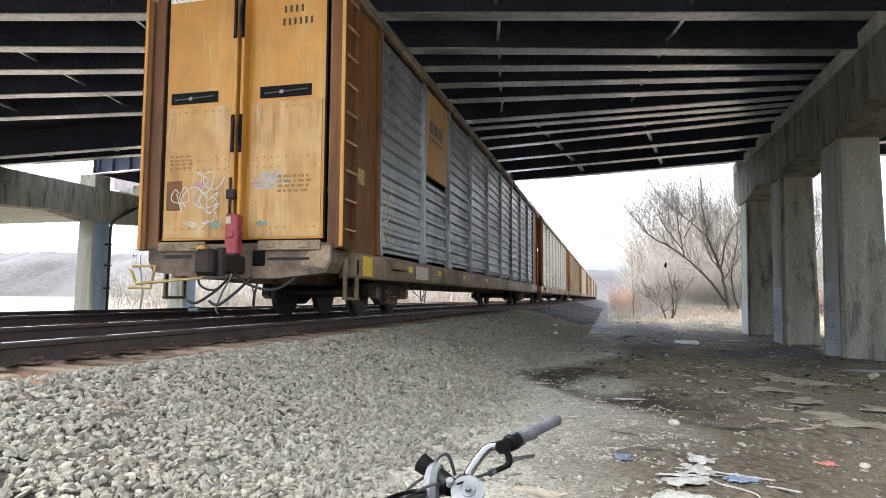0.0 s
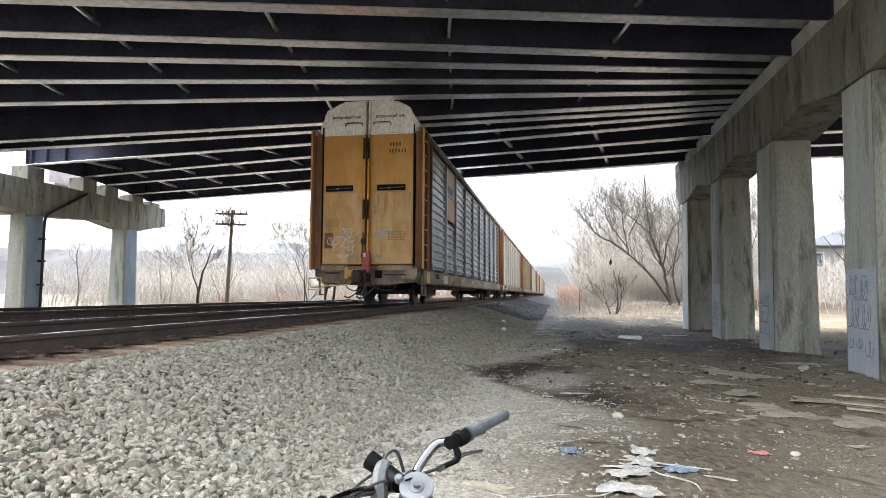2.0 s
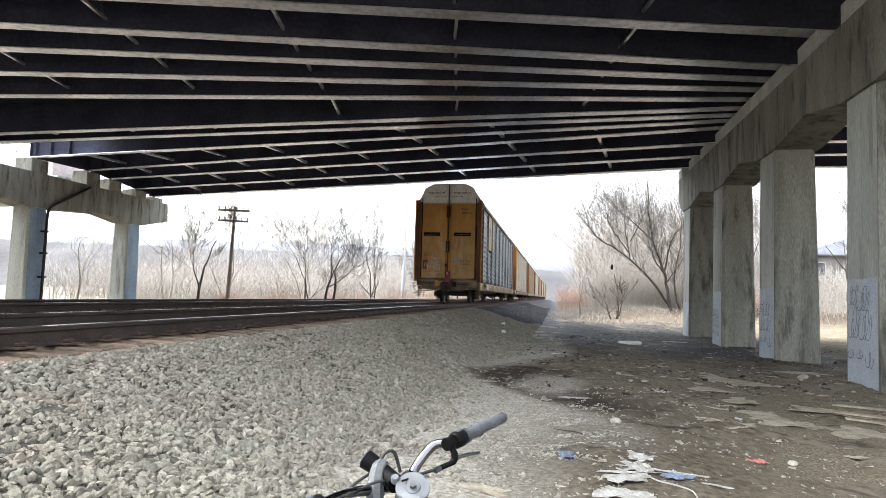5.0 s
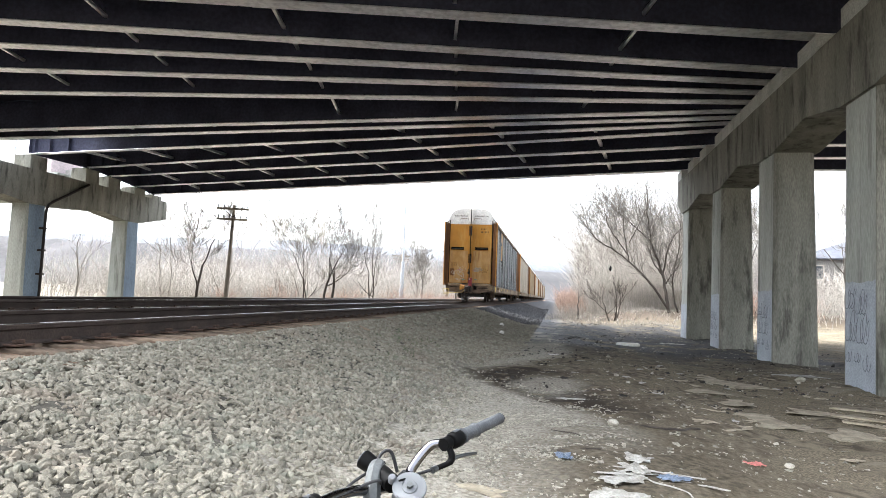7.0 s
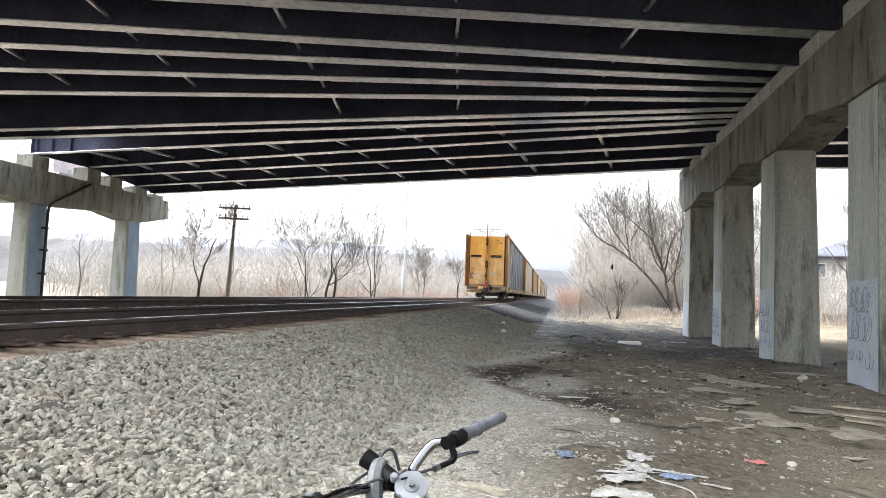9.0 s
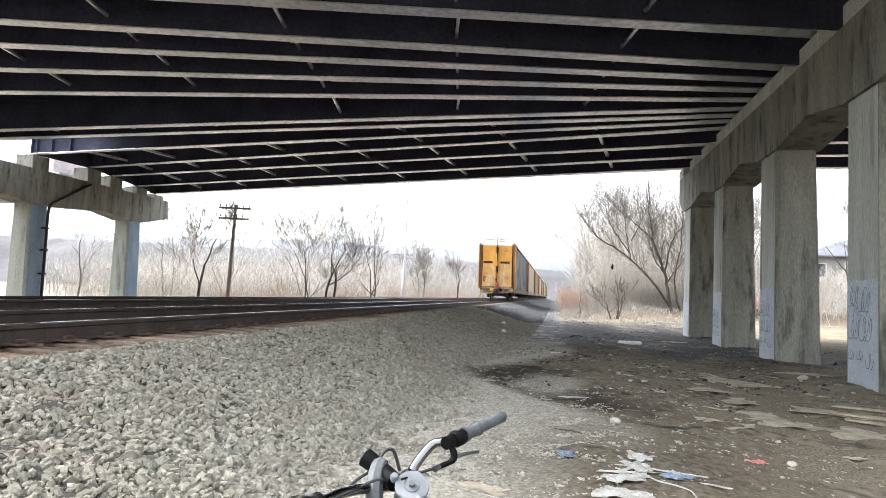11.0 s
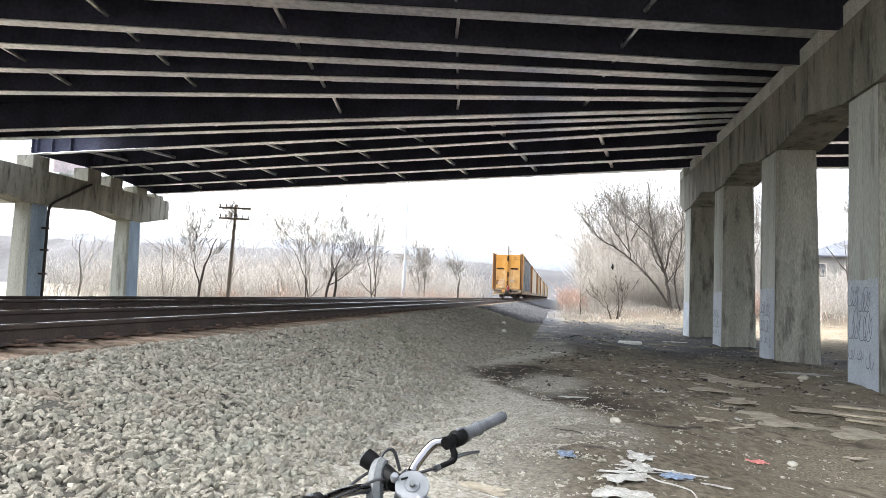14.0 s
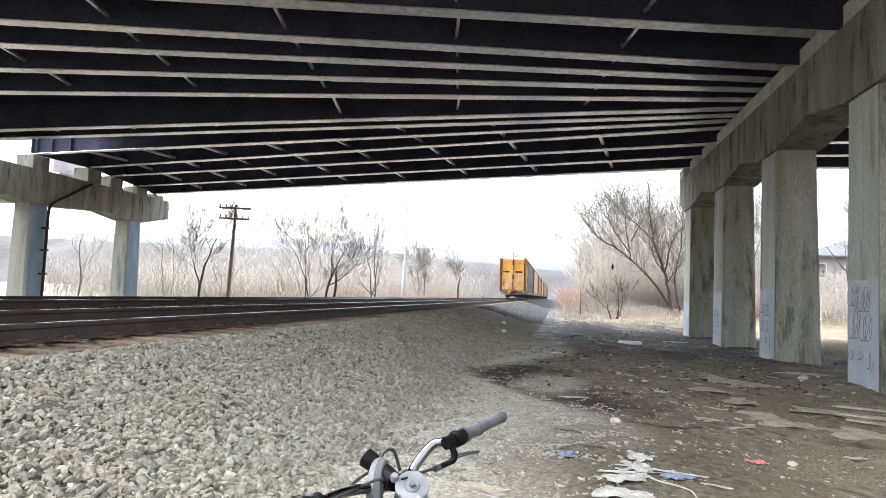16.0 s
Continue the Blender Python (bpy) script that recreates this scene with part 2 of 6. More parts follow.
    # the ballast goes on behind; unseen there, made pale to bounce light onto the deck
    bank = mth("MULTIPLY", step(sep.outputs[1], 0.6, 0.1), step(sep.outputs[0], -3.9, -3.6))
    col = over(col, pale, bank)
    col = over(col, dirt, step(edge, -0.12, 0.25))
    # trodden, muddier gravel close by, its colour darkened for missing shade overhead
    mud = mth("MULTIPLY", step(sep.outputs[1], 8.2, 5.4), mth("MULTIPLY", step(x, -1.0, 0.3), step(x, 2.6, 1.0)))
    shaded_mud = speck((0.058, 0.048, 0.033), (0.14, 0.118, 0.084), 16.0, 0.38, 0.66)
    col = over(col, shaded_mud, mth("MULTIPLY", mud, 0.95))
    damp = mth("MULTIPLY", mth("MULTIPLY", step(edge, -0.25, 0.35), step(edge, 2.0, 0.9)), mth("MULTIPLY", step(sep.outputs[1], 7.4, 8.0), step(sep.outputs[1], 12.6, 11.8)))
    fleck = n.new("ShaderNodeTexNoise")
    fleck.inputs["Scale"].default_value, fleck.inputs["Detail"].default_value = 3.5, 8
    l.new(geo.outputs["Position"], fleck.inputs["Vector"])
    col = over(col, (0.05, 0.041, 0.032), mth("MULTIPLY", damp, step(fleck.outputs["Fac"], 0.66, 0.54)))
    # a pale gravelly island in the damp patch
    dx, dy = mth("MULTIPLY", mth("SUBTRACT", x, 0.0), 2.0), mth("MULTIPLY", mth("SUBTRACT", sep.outputs[1], 9.8), 1.0)
    isle = step(mth("ADD", mth("ADD", mth("MULTIPLY", dx, dx), mth("MULTIPLY", dy, dy)), mth("MULTIPLY", mth("SUBTRACT", fleck.outputs["Fac"], 0.5), 2.5)), 1.5, 0.1)
    col = over(col, pale, mth("MULTIPLY", isle, 0.75))
    crust = n.new("ShaderNodeTexNoise")
    crust.inputs["Scale"].default_value, crust.inputs["Detail"].default_value = 0.85, 9
    mp = n.new("ShaderNodeMapping")
    mp.inputs["Scale"].default_value = (0.9, 2.2, 1)
    mp.inputs["Location"].default_value = (3.1, 1.7, 0)
    l.new(geo.outputs["Position"], mp.inputs[0])
    l.new(mp.outputs[0], crust.inputs["Vector"])
    lite = mth("MULTIPLY", step(crust.outputs["Fac"], 0.56, 0.6), step(sep.outputs[0], 2.2, 3.0))
    col = over(col, (0.22, 0.195, 0.15), mth("MULTIPLY", lite, 0.8))
    rusty = mth("MULTIPLY", step(sep.outputs[0], -4.9, -4.5), step(mth("MULTIPLY", x, -1.0), 3.45, 3.75))
    col = over(col, speck((0.26, 0.17, 0.115), (0.12, 0.08, 0.058), 6.0, 0.35, 0.65), rusty)
    out = mth("ADD", sep.outputs[1], mth("MULTIPLY", wob, 2.0))
    far = mth("MULTIPLY", step(out, 39.0, 43.0), step(sep.outputs[0], -1.5, 0.5))
    col = over(col, earth, far)
    col = over(col, speck((0.24, 0.212, 0.168), (0.145, 0.125, 0.096), 3.0, 0.35, 0.65), step(mth("MULTIPLY", sep.outputs[0], -1.0), 13.0, 15.0))
    # ballast bed past the deck, darkened in colour to hold back the daylight
    dimmed_bed = mth("MULTIPLY", step(out, 29.0, 33.0), mth("MULTIPLY", step(sep.outputs[0], -4.2, -3.9), step(mth("MULTIPLY", x, -1.0), -0.6, 0.2)))
    col = over(col, speck((0.085, 0.085, 0.088), (0.05, 0.05, 0.052), 9.0, 0.35, 0.65), dimmed_bed)
    # wet mud under the far edge of the deck, the deck's bluish shade painted in
    zone = mth("MULTIPLY", mth("MULTIPLY", step(sep.outputs[1], 15.0, 20.0), step(sep.outputs[1], 41.0, 38.0)), mth("MULTIPLY", step(x, -1.6, -0.8), step(x, 9.5, 7.5)))
    pool = n.new("ShaderNodeTexNoise")
    pool.inputs["Scale"].default_value, pool.inputs["Detail"].default_value = 0.8, 6
    l.new(geo.outputs["Position"], pool.inputs["Vector"])
    wet_shade = mth("MULTIPLY", zone, step(pool.outputs["Fac"], 0.34, 0.5))
    col = over(col, (0.022, 0.024, 0.028), mth("MULTIPLY", wet_shade, 0.9))
    shine = n.new("ShaderNodeMapRange")
    shine.inputs[3].default_value, shine.inputs[4].default_value = 0.95, 0.6
    l.new(wet_shade, shine.inputs[0])
    l.new(shine.outputs[0], p.inputs["Roughness"])
    l.new(col, p.inputs["Base Color"])
    return m


GROUND = ground_material()


def streaks(m, colour, lo, hi, stretch, amount, scale=1.0):
    """Runs of rust, drips or mould over a paint or concrete."""
    n, l = m.node_tree.nodes, m.node_tree.links
    sock = n["Principled BSDF"].inputs["Base Color"]
    old = sock.links[0].from_socket
    co, mp, t = n.new("ShaderNodeTexCoord"), n.new("ShaderNodeMapping"), n.new("ShaderNodeTexNoise")
    mp.inputs["Scale"].default_value = stretch
    mp.inputs["Location"].default_value = (4.3, 9.1, 2.7)
    l.new(co.outputs["Object"], mp.inputs[0])
    l.new(mp.outputs[0], t.inputs["Vector"])
    t.inputs["Scale"].default_value, t.inputs["Detail"].default_value, t.inputs["Roughness"].default_value = scale, 7, 0.65
    r = n.new("ShaderNodeMapRange")
    r.inputs[1].default_value, r.inputs[2].default_value, r.inputs[4].default_value = lo, hi, amount
    l.new(t.outputs["Fac"], r.inputs[0])
    k = n.new("ShaderNodeMix")
    k.data_type = "RGBA"
    l.new(old, k.inputs[6])
    k.inputs[7].default_value = (*colour, 1)
    l.new(r.outputs[0], k.inputs[0])
    l.new(k.outputs[2], sock)


streaks(CONCRETE, (0.085, 0.082, 0.07), 0.54, 0.7, (2.2, 2.2, 0.25), 0.8, 1.3)
streaks(CONCRETE_DARK, (0.055, 0.053, 0.044), 0.52, 0.66, (2.0, 2.0, 0.45), 0.85, 1.5)
streaks(CONCRETE_DARK, (0.16, 0.085, 0.045), 0.68, 0.76, (3.0, 3.0, 0.2), 0.6, 1.1)
streaks(ORANGE, (0.2, 0.085, 0.025), 0.58, 0.76, (5, 5, 0.5), 0.6, 1.4)
streaks(ORANGE_PALE, (0.58, 0.45, 0.26), 0.5, 0.68, (2.2, 2.2, 0.35), 0.6, 1.3)
streaks(ORANGE_PALE, (0.2, 0.085, 0.026), 0.54, 0.72, (4, 4, 0.6), 0.8, 1.6)
streaks(ORANGE, (0.5, 0.31, 0.1), 0.5, 0.68, (2.5, 2.5, 0.4), 0.55, 1.1)
streaks(ORANGE_RUST, (0.07, 0.035, 0.018), 0.55, 0.72, (3, 3, 0.4), 0.7, 1.6)
streaks(WHITE_TOP, (0.3, 0.24, 0.16), 0.62, 0.8, (4, 4, 0.5), 0.45, 1.4)
streaks(GALV, (0.07, 0.06, 0.05), 0.52, 0.7, (3, 1.6, 0.35), 0.85, 1.7)
streaks(GALV, (0.46, 0.46, 0.45), 0.6, 0.74, (1.2, 1.2, 2.2), 0.6, 1.9)
streaks(STONE, (0.2, 0.15, 0.115), 0.52, 0.7, (1, 1, 1), 0.5, 1.6)
streaks(STONE, (0.2, 0.215, 0.17), 0.55, 0.7, (1.3, 0.7, 1), 0.5, 2.6)
streaks(SILL, (0.05, 0.04, 0.03), 0.52, 0.68, (2, 2, 2), 0.75, 1.8)
streaks(STEEL_FLANGE, (0.2, 0.2, 0.21), 0.6, 0.74, (1, 1, 1), 0.5, 0.5)


# ---- mesh helpers ----
class Build:
    """Collects plain shapes into one mesh."""

    def __init__(self):
        self.v, self.f, self.mi = [], [], []

    def add(self, verts, faces, mi=0):
        o = len(self.v)
        self.v += [tuple(p) for p in verts]
        self.f += [tuple(i + o for i in q) for q in faces]
        self.mi += [mi] * len(faces)
        return self

    def box(self, x0, y0, z0, x1, y1, z1, c=0.0, mi=0):
        lo, hi = (x0, y0, z0), (x1, y1, z1)
        if c <= 0:
            v = [(x, y, z) for x in (x0, x1) for y in (y0, y1) for z in (z0, z1)]
            return self.add(v, [(0, 1, 3, 2), (4, 6, 7, 5), (0, 4, 5, 1), (2, 3, 7, 6), (0, 2, 6, 4), (1, 5, 7, 3)], mi)
        c = min([c] + [(h - a) * 0.45 for a, h in zip(lo, hi)])
        idx, v = {}, []
        for sx in (0, 1):
            for sy in (0, 1):
                for sz in (0, 1):
                    s = (sx, sy, sz)
                    for k in range(3):
                        idx[s, k] = len(v)
                        v.append([(hi[i] if s[i] else lo[i]) if i == k else (hi[i] - c if s[i] else lo[i] + c) for i in range(3)])
        f = []
        for k in range(3):
            i, j = (k + 1) % 3, (k + 2) % 3
            for s in (0, 1):
                q = []
                for a, b in ((0, 0), (1, 0), (1, 1), (0, 1)):
                    t = [0, 0, 0]
                    t[k], t[i], t[j] = s, a, b
                    q.append(idx[tuple(t), k])
                f.append(q if s else q[::-1])
            for a in (0, 1):
                for b in (0, 1):
                    t0, t1 = [0, 0, 0], [0, 0, 0]
                    t0[i] = t1[i] = a
                    t0[j] = t1[j] = b
                    t1[k] = 1
                    q = [idx[tuple(t0), i], idx[tuple(t1), i], idx[tuple(t1), j], idx[tuple(t0), j]]
                    f.append(q if a != b else q[::-1])
        for s in [(a, b, d) for a in (0, 1) for b in (0, 1) for d in (0, 1)]:
            q = [idx[s, 0], idx[s, 1], idx[s, 2]]
            f.append(q if sum(s) % 2 else q[::-1])
        return self.add(v, f, mi)

    def prism(self, profile, y0, y1, mi=0, axis="y"):
        """A closed profile of (u, w) pairs swept along an axis: for y it lies in x and z, for x in y and z, for z in x and y."""
        n = len(profile)
        put = {"y": lambda u, w, t: (u, t, w), "x": lambda u, w, t: (t, u, w), "z": lambda u, w, t: (u, w, t)}[axis]
        v = [put(u, w, t) for t in (y0, y1) for u, w in profile]
        f = [(i, (i + 1) % n, (i + 1) % n + n, i + n) for i in range(n)] + [tuple(range(n))[::-1], tuple(range(n, 2 * n))]
        return self.add(v, f, mi)

    def tube(self, pts, radii, n=6, mi=0):
        pts = [Vector(p) for p in pts]
        if not isinstance(radii, (list, tuple)):
            radii = [radii] * len(pts)
        v, side = [], None
        for i, p in enumerate(pts):
            d = (pts[min(i + 1, len(pts) - 1)] - pts[max(i - 1, 0)]).normalized()
            if side is None:
                side = d.orthogonal().normalized()
            side = (side - d * side.dot(d)).normalized()
            up = d.cross(side)
            for k in range(n):
                a = 2 * math.pi * k / n
                v.append(p + (side * math.cos(a) + up * math.sin(a)) * radii[i])
        f = [(i * n + k, i * n + (k + 1) % n, (i + 1) * n + (k + 1) % n, (i + 1) * n + k) for i in range(len(pts) - 1) for k in range(n)]
        f += [tuple(range(n))[::-1], tuple(range((len(pts) - 1) * n, len(pts) * n))]
        return self.add(v, f, mi)

    def mesh(self, name, mats, smooth=0.0, fix=True):
        me = bpy.data.meshes.new(name)
        me.from_pydata(self.v, [], self.f)
        for m in mats if isinstance(mats, (list, tuple)) else [mats]:
            me.materials.append(m)
        if any(self.mi):
            me.polygons.foreach_set("material_index", self.mi)
        if fix:
            bm = bmesh.new()
            bm.from_mesh(me)
            bmesh.ops.recalc_face_normals(bm, faces=bm.faces)
            bm.to_mesh(me)
            bm.free()
        if smooth:
            me.polygons.foreach_set("use_smooth", [True] * len(me.polygons))
            me.set_sharp_from_angle(angle=radians(smooth))
        me.update()
        return me


def part(name, b, material, parent=None, label="", smooth=0.0, at=None, fix=True):
    me = b.mesh(name, material, smooth, fix) if isinstance(b, Build) else b
    ob = new(name, me)
    ob.parent = parent
    if at is not None:
        ob.matrix_basis = at
    if label:
        ob["label"] = label
    return ob


def thing(name, label, category, group="", kind="", at=None):
    ob = new(name)
    ob.empty_display_size = 0.3
    if at is not None:
        ob.matrix_basis = at
    return tagged(ob, label, category, group, kind)


def hermite(points, steps=8):
    """A smooth line through points."""
    p = [Vector(q) for q in points]
    out = []
    for i in range(len(p) - 1):
        a, b = p[max(i - 1, 0)], p[min(i + 2, len(p) - 1)]
        m0, m1 = (p[i + 1] - a) / 2, (b - p[i]) / 2
        for k in range(steps):
            t = k / steps
            out.append((2 * t ** 3 - 3 * t * t + 1) * p[i] + (t ** 3 - 2 * t * t + t) * m0 + (3 * t * t - 2 * t ** 3) * p[i + 1] + (t ** 3 - t * t) * m1)
    return out + [p[-1]]


def smoothstep(a, b, x):
    t = np.clip((x - a) / (b - a), 0, 1)
    return t * t * (3 - 2 * t)


# ---- ground ----
RAIL = 0.89
TRACK, TRACK_FAR = -5.19, -9.75


def ground_z(x, y):
    """Height of the ground: ballast bank on one side, trodden dirt that falls to the piers, a low bank beyond the deck."""
    x, y = np.asarray(x, float), np.asarray(y, float)
    z = -0.25 * smoothstep(0.3, 3.6, x)
    z = z + 0.66 * np.clip((-1.35 - x) / 2.35, 0, 1)
    z = z - 0.9 * np.clip((-12.2 - x) / 2.5, 0, 1)
    z = z + 0.95 * smoothstep(35, 47, y) * smoothstep(0.5, 6.5, x)
    z = z + 0.5 * smoothstep(46, 90, y) * smoothstep(2, 14, x)
    z = z + 0.05 * np.sin(x * 1.7 + y * 0.6) * np.sin(y * 0.9 - x * 0.4) * smoothstep(-1.5, 0.5, x)
    return z


def build_ground():
    xs = np.unique(np.concatenate([np.linspace(-2500, -60, 14), np.linspace(-60, -14, 24), np.linspace(-14, 10, 150), np.linspace(10, 60, 40), np.linspace(60, 2500, 14)]))
    ys = np.unique(np.concatenate([np.linspace(-2500, -20, 10), np.linspace(-20, 1, 22), np.linspace(1, 20, 130), np.linspace(20, 60, 80), np.linspace(60, 300, 40), np.linspace(300, 3500, 14)]))
    X, Y = np.meshgrid(xs, ys)
    Z = ground_z(X, Y)
    rng = np.random.default_rng(3)
    near = (np.abs(X) < 14) & (Y > -5) & (Y < 60)
    Z = Z + near * rng.normal(0, 0.012, Z.shape)
    n, k = len(xs), len(ys)
    v = np.stack([X, Y, Z], -1).reshape(-1, 3)
    i = np.arange(n - 1)[None] + np.arange(k - 1)[:, None] * n
    f = np.stack([i, i + 1, i + 1 + n, i + n], -1).reshape(-1, 4)
    me = bpy.data.meshes.new("ground")
    me.from_pydata(v.tolist(), [], f.tolist())
    me.polygons.foreach_set("use_smooth", [True] * len(f))
    me.materials.append(GROUND)
    return tagged(new("ground", me), "grey gravel and dark trodden dirt under the overpass", "ground", kind="structure")


build_ground()


def scatter(name, pts, sizes, material, label, category, seed=1, lying=1.0, chunky=False):
    """Many small broken stones as one object."""
    rng = np.random.default_rng(seed)
    cube = np.array([(x, y, z) for x in (-1, 1) for y in (-1, 1) for z in (-1, 1)], float) * 0.72
    tri = np.array([(0, 1, 3), (0, 3, 2), (4, 6, 7), (4, 7, 5), (0, 4, 5), (0, 5, 1), (2, 3, 7), (2, 7, 6), (0, 2, 6), (0, 6, 4), (1, 5, 7), (1, 7, 3)])
    if chunky:
        # a twelve-cornered lump with its corners knocked about
        g = (1 + 5 ** 0.5) / 2
        cube = np.array([(0, a, b * g) for a in (-1, 1) for b in (-1, 1)] + [(a, b * g, 0) for a in (-1, 1) for b in (-1, 1)] + [(b * g, 0, a) for a in (-1, 1) for b in (-1, 1)], float) / 1.9
        near = np.linalg.norm(cube[:, None] - cube[None], axis=-1) < 1.2
        tri = [(a, b, c) for a in range(12) for b in range(a + 1, 12) for c in range(b + 1, 12) if near[a, b] and near[b, c] and near[a, c]]
        tri = np.array([(a, b, c) if np.dot(np.cross(cube[b] - cube[a], cube[c] - cube[a]), cube[a]) > 0 else (a, c, b) for a, b, c in tri])
    n, k = len(pts), len(cube)
    v = cube[None] + rng.uniform(-0.34, 0.34, (n, k, 3)) * (0.7 if chunky else 1.0)
    v = v * rng.uniform(0.6 if chunky else 0.55, 1.25, (n, 1, 3)) * np.array([1.18, 1, 0.6 if chunky else 0.52])
    q = rng.normal(size=(n, 4))
    q[:, 1:3] *= lying
    q /= np.linalg.norm(q, axis=1, keepdims=True)
    w, x, y, z = q.T
    R = np.stack([1 - 2 * (y * y + z * z), 2 * (x * y - z * w), 2 * (x * z + y * w), 2 * (x * y + z * w), 1 - 2 * (x * x + z * z), 2 * (y * z - x * w), 2 * (x * z - y * w), 2 * (y * z + x * w), 1 - 2 * (x * x + y * y)], -1).reshape(n, 3, 3)
    v = np.einsum("nij,nkj->nki", R, v) * np.asarray(sizes)[:, None, None] + np.asarray(pts)[:, None]
    f = (tri[None] + np.arange(n)[:, None, None] * k).reshape(-1, 3)
    me = bpy.data.meshes.new(name)
    v = v.reshape(-1, 3)
    me.vertices.add(len(v))
    me.vertices.foreach_set("co", v.ravel())
    me.loops.add(f.size)
    me.loops.foreach_set("vertex_index", f.ravel())
    me.polygons.add(len(f))
    me.polygons.foreach_set("loop_start", np.arange(0, f.size, 3))
    me.materials.append(material)
    me.update(calc_edges=True)
    me.validate()
    me.shade_flat()
    return tagged(new(name, me), label, category, kind="stuff")


def build_ballast():
    rng = np.random.default_rng(7)
    p = []
    for x0, x1, y0, y1, cell in ((-3.88, -0.6, -9.0, 0.3, 0.05), (-3.88, -0.6, 0.3, 7.0, 0.033), (-3.88, -0.6, 7.0, 15.0, 0.042), (-3.88, -0.7, 15.0, 31.0, 0.072), (-3.88, -0.6, 31.0, 80.0, 0.11)):
        n = int((x1 - x0) * (y1 - y0) / cell ** 2)
        x, y = rng.uniform(x0, x1, n), rng.uniform(y0, y1, n)
        edge = x - np.clip(4.4 - 0.55 * y, -1.45, 0.8) - 1.5 * smoothstep(11, 15, y) + 0.25 * np.sin(y * 1.3) * np.sin(x * 2.1)
        keep = rng.random(n) < (1 - 0.985 * smoothstep(-2.1, -0.9, x - 0.6 * smoothstep(11, 16, y))) * (1 - 0.97 * smoothstep(-0.5, 0.1, edge))
        s = rng.uniform(0.55, 1.25, n) * np.clip(cell, 0.041, 0.07) * 0.74
        p.append(np.stack([x, y, ground_z(x, y) + 0.006, s], -1)[keep])
    far = p.pop()
    scatter("cinder_ballast", far[:, :3], far[:, 3], STONE_DIMMED, "ballast beside the track past the overpass, coloured darker against the daylight", "gravel", 14, 0.42)
    p = np.concatenate(p)
    scatter("ballast_stones", p[:, :3], p[:, 3], STONE, "broken grey ballast stones banked beside the track", "gravel", 11, 0.42, True)
    q = []
    for x0, x1, y0, y1, n in ((-2.4, 2.5, 1.5, 10, 80000), (-2.6, 1.5, 10, 22, 22000), (0.4, 7, 3, 14, 9000), (0, 8, 14, 34, 8000)):
        x, y = rng.uniform(x0, x1, n), rng.uniform(y0, y1, n)
        edge = x - np.clip(4.4 - 0.55 * y, -1.45, 0.8) - 1.5 * smoothstep(11, 15, y) + 0.3 * np.sin(y * 1.3) * np.sin(x * 2.1)
        keep = rng.random(n) < (1 - 0.92 * smoothstep(-0.9, 0.5, edge)) * (1 - 0.6 * smoothstep(-0.3, 0.9, x)) * (1 - 0.8 * smoothstep(-1.1, -0.1, x) * (1 - smoothstep(4.6, 6.4, y)))
        r = rng.gamma(1.8, 0.0042, n) + 0.005
        q.append(np.stack([x, y, ground_z(x, y) - 0.42 * r, r], -1)[keep])
    # pale flecks trodden into the dirt
    x, y = rng.uniform(-0.5, 8.5, 14000), 2.0 + 30 * rng.random(14000) ** 1.3
    r = rng.gamma(1.3, 0.0045, 14000) + 0.004
    q.append(np.stack([x, y, ground_z(x, y) - 0.3 * r, r], -1))
    q = np.concatenate(q)
    q[:, 3] = np.minimum(q[:, 3], 0.05)
    scatter("fine_gravel", q[:, :3], q[:, 3], GRAVEL, "small pale stones trodden into dirt", "gravel", 12, 0.1)
    x, y = rng.uniform(-1.0, 9.0, 6000), rng.uniform(9, 40, 6000)
    clump = np.sin(x * 1.1 + 0.3 * y) * np.sin(y * 0.7 - x * 0.5)
    keep = clump + rng.normal(0, 0.35, 6000) > 0.15
    r = rng.gamma(1.6, 0.011, 6000) + 0.008
    m = np.stack([x, y, ground_z(x, y) - 0.2 * r, np.minimum(r, 0.07)], -1)[keep]
    scatter("mud_clods", m[:, :3], m[:, 3], MUD, "dark clods of mud and leaf scraps under the overpass", "mud", 15, 0.2)
    x, y = rng.uniform(-8.7, -4.4, 5000), rng.uniform(2, 40, 5000)
    scatter("track_ballast", np.stack([x, y, ground_z(x, y) - 0.005], -1), rng.uniform(0.02, 0.04, 5000), STONE, "dusty ballast stones between the ties", "gravel", 13)


build_ballast()


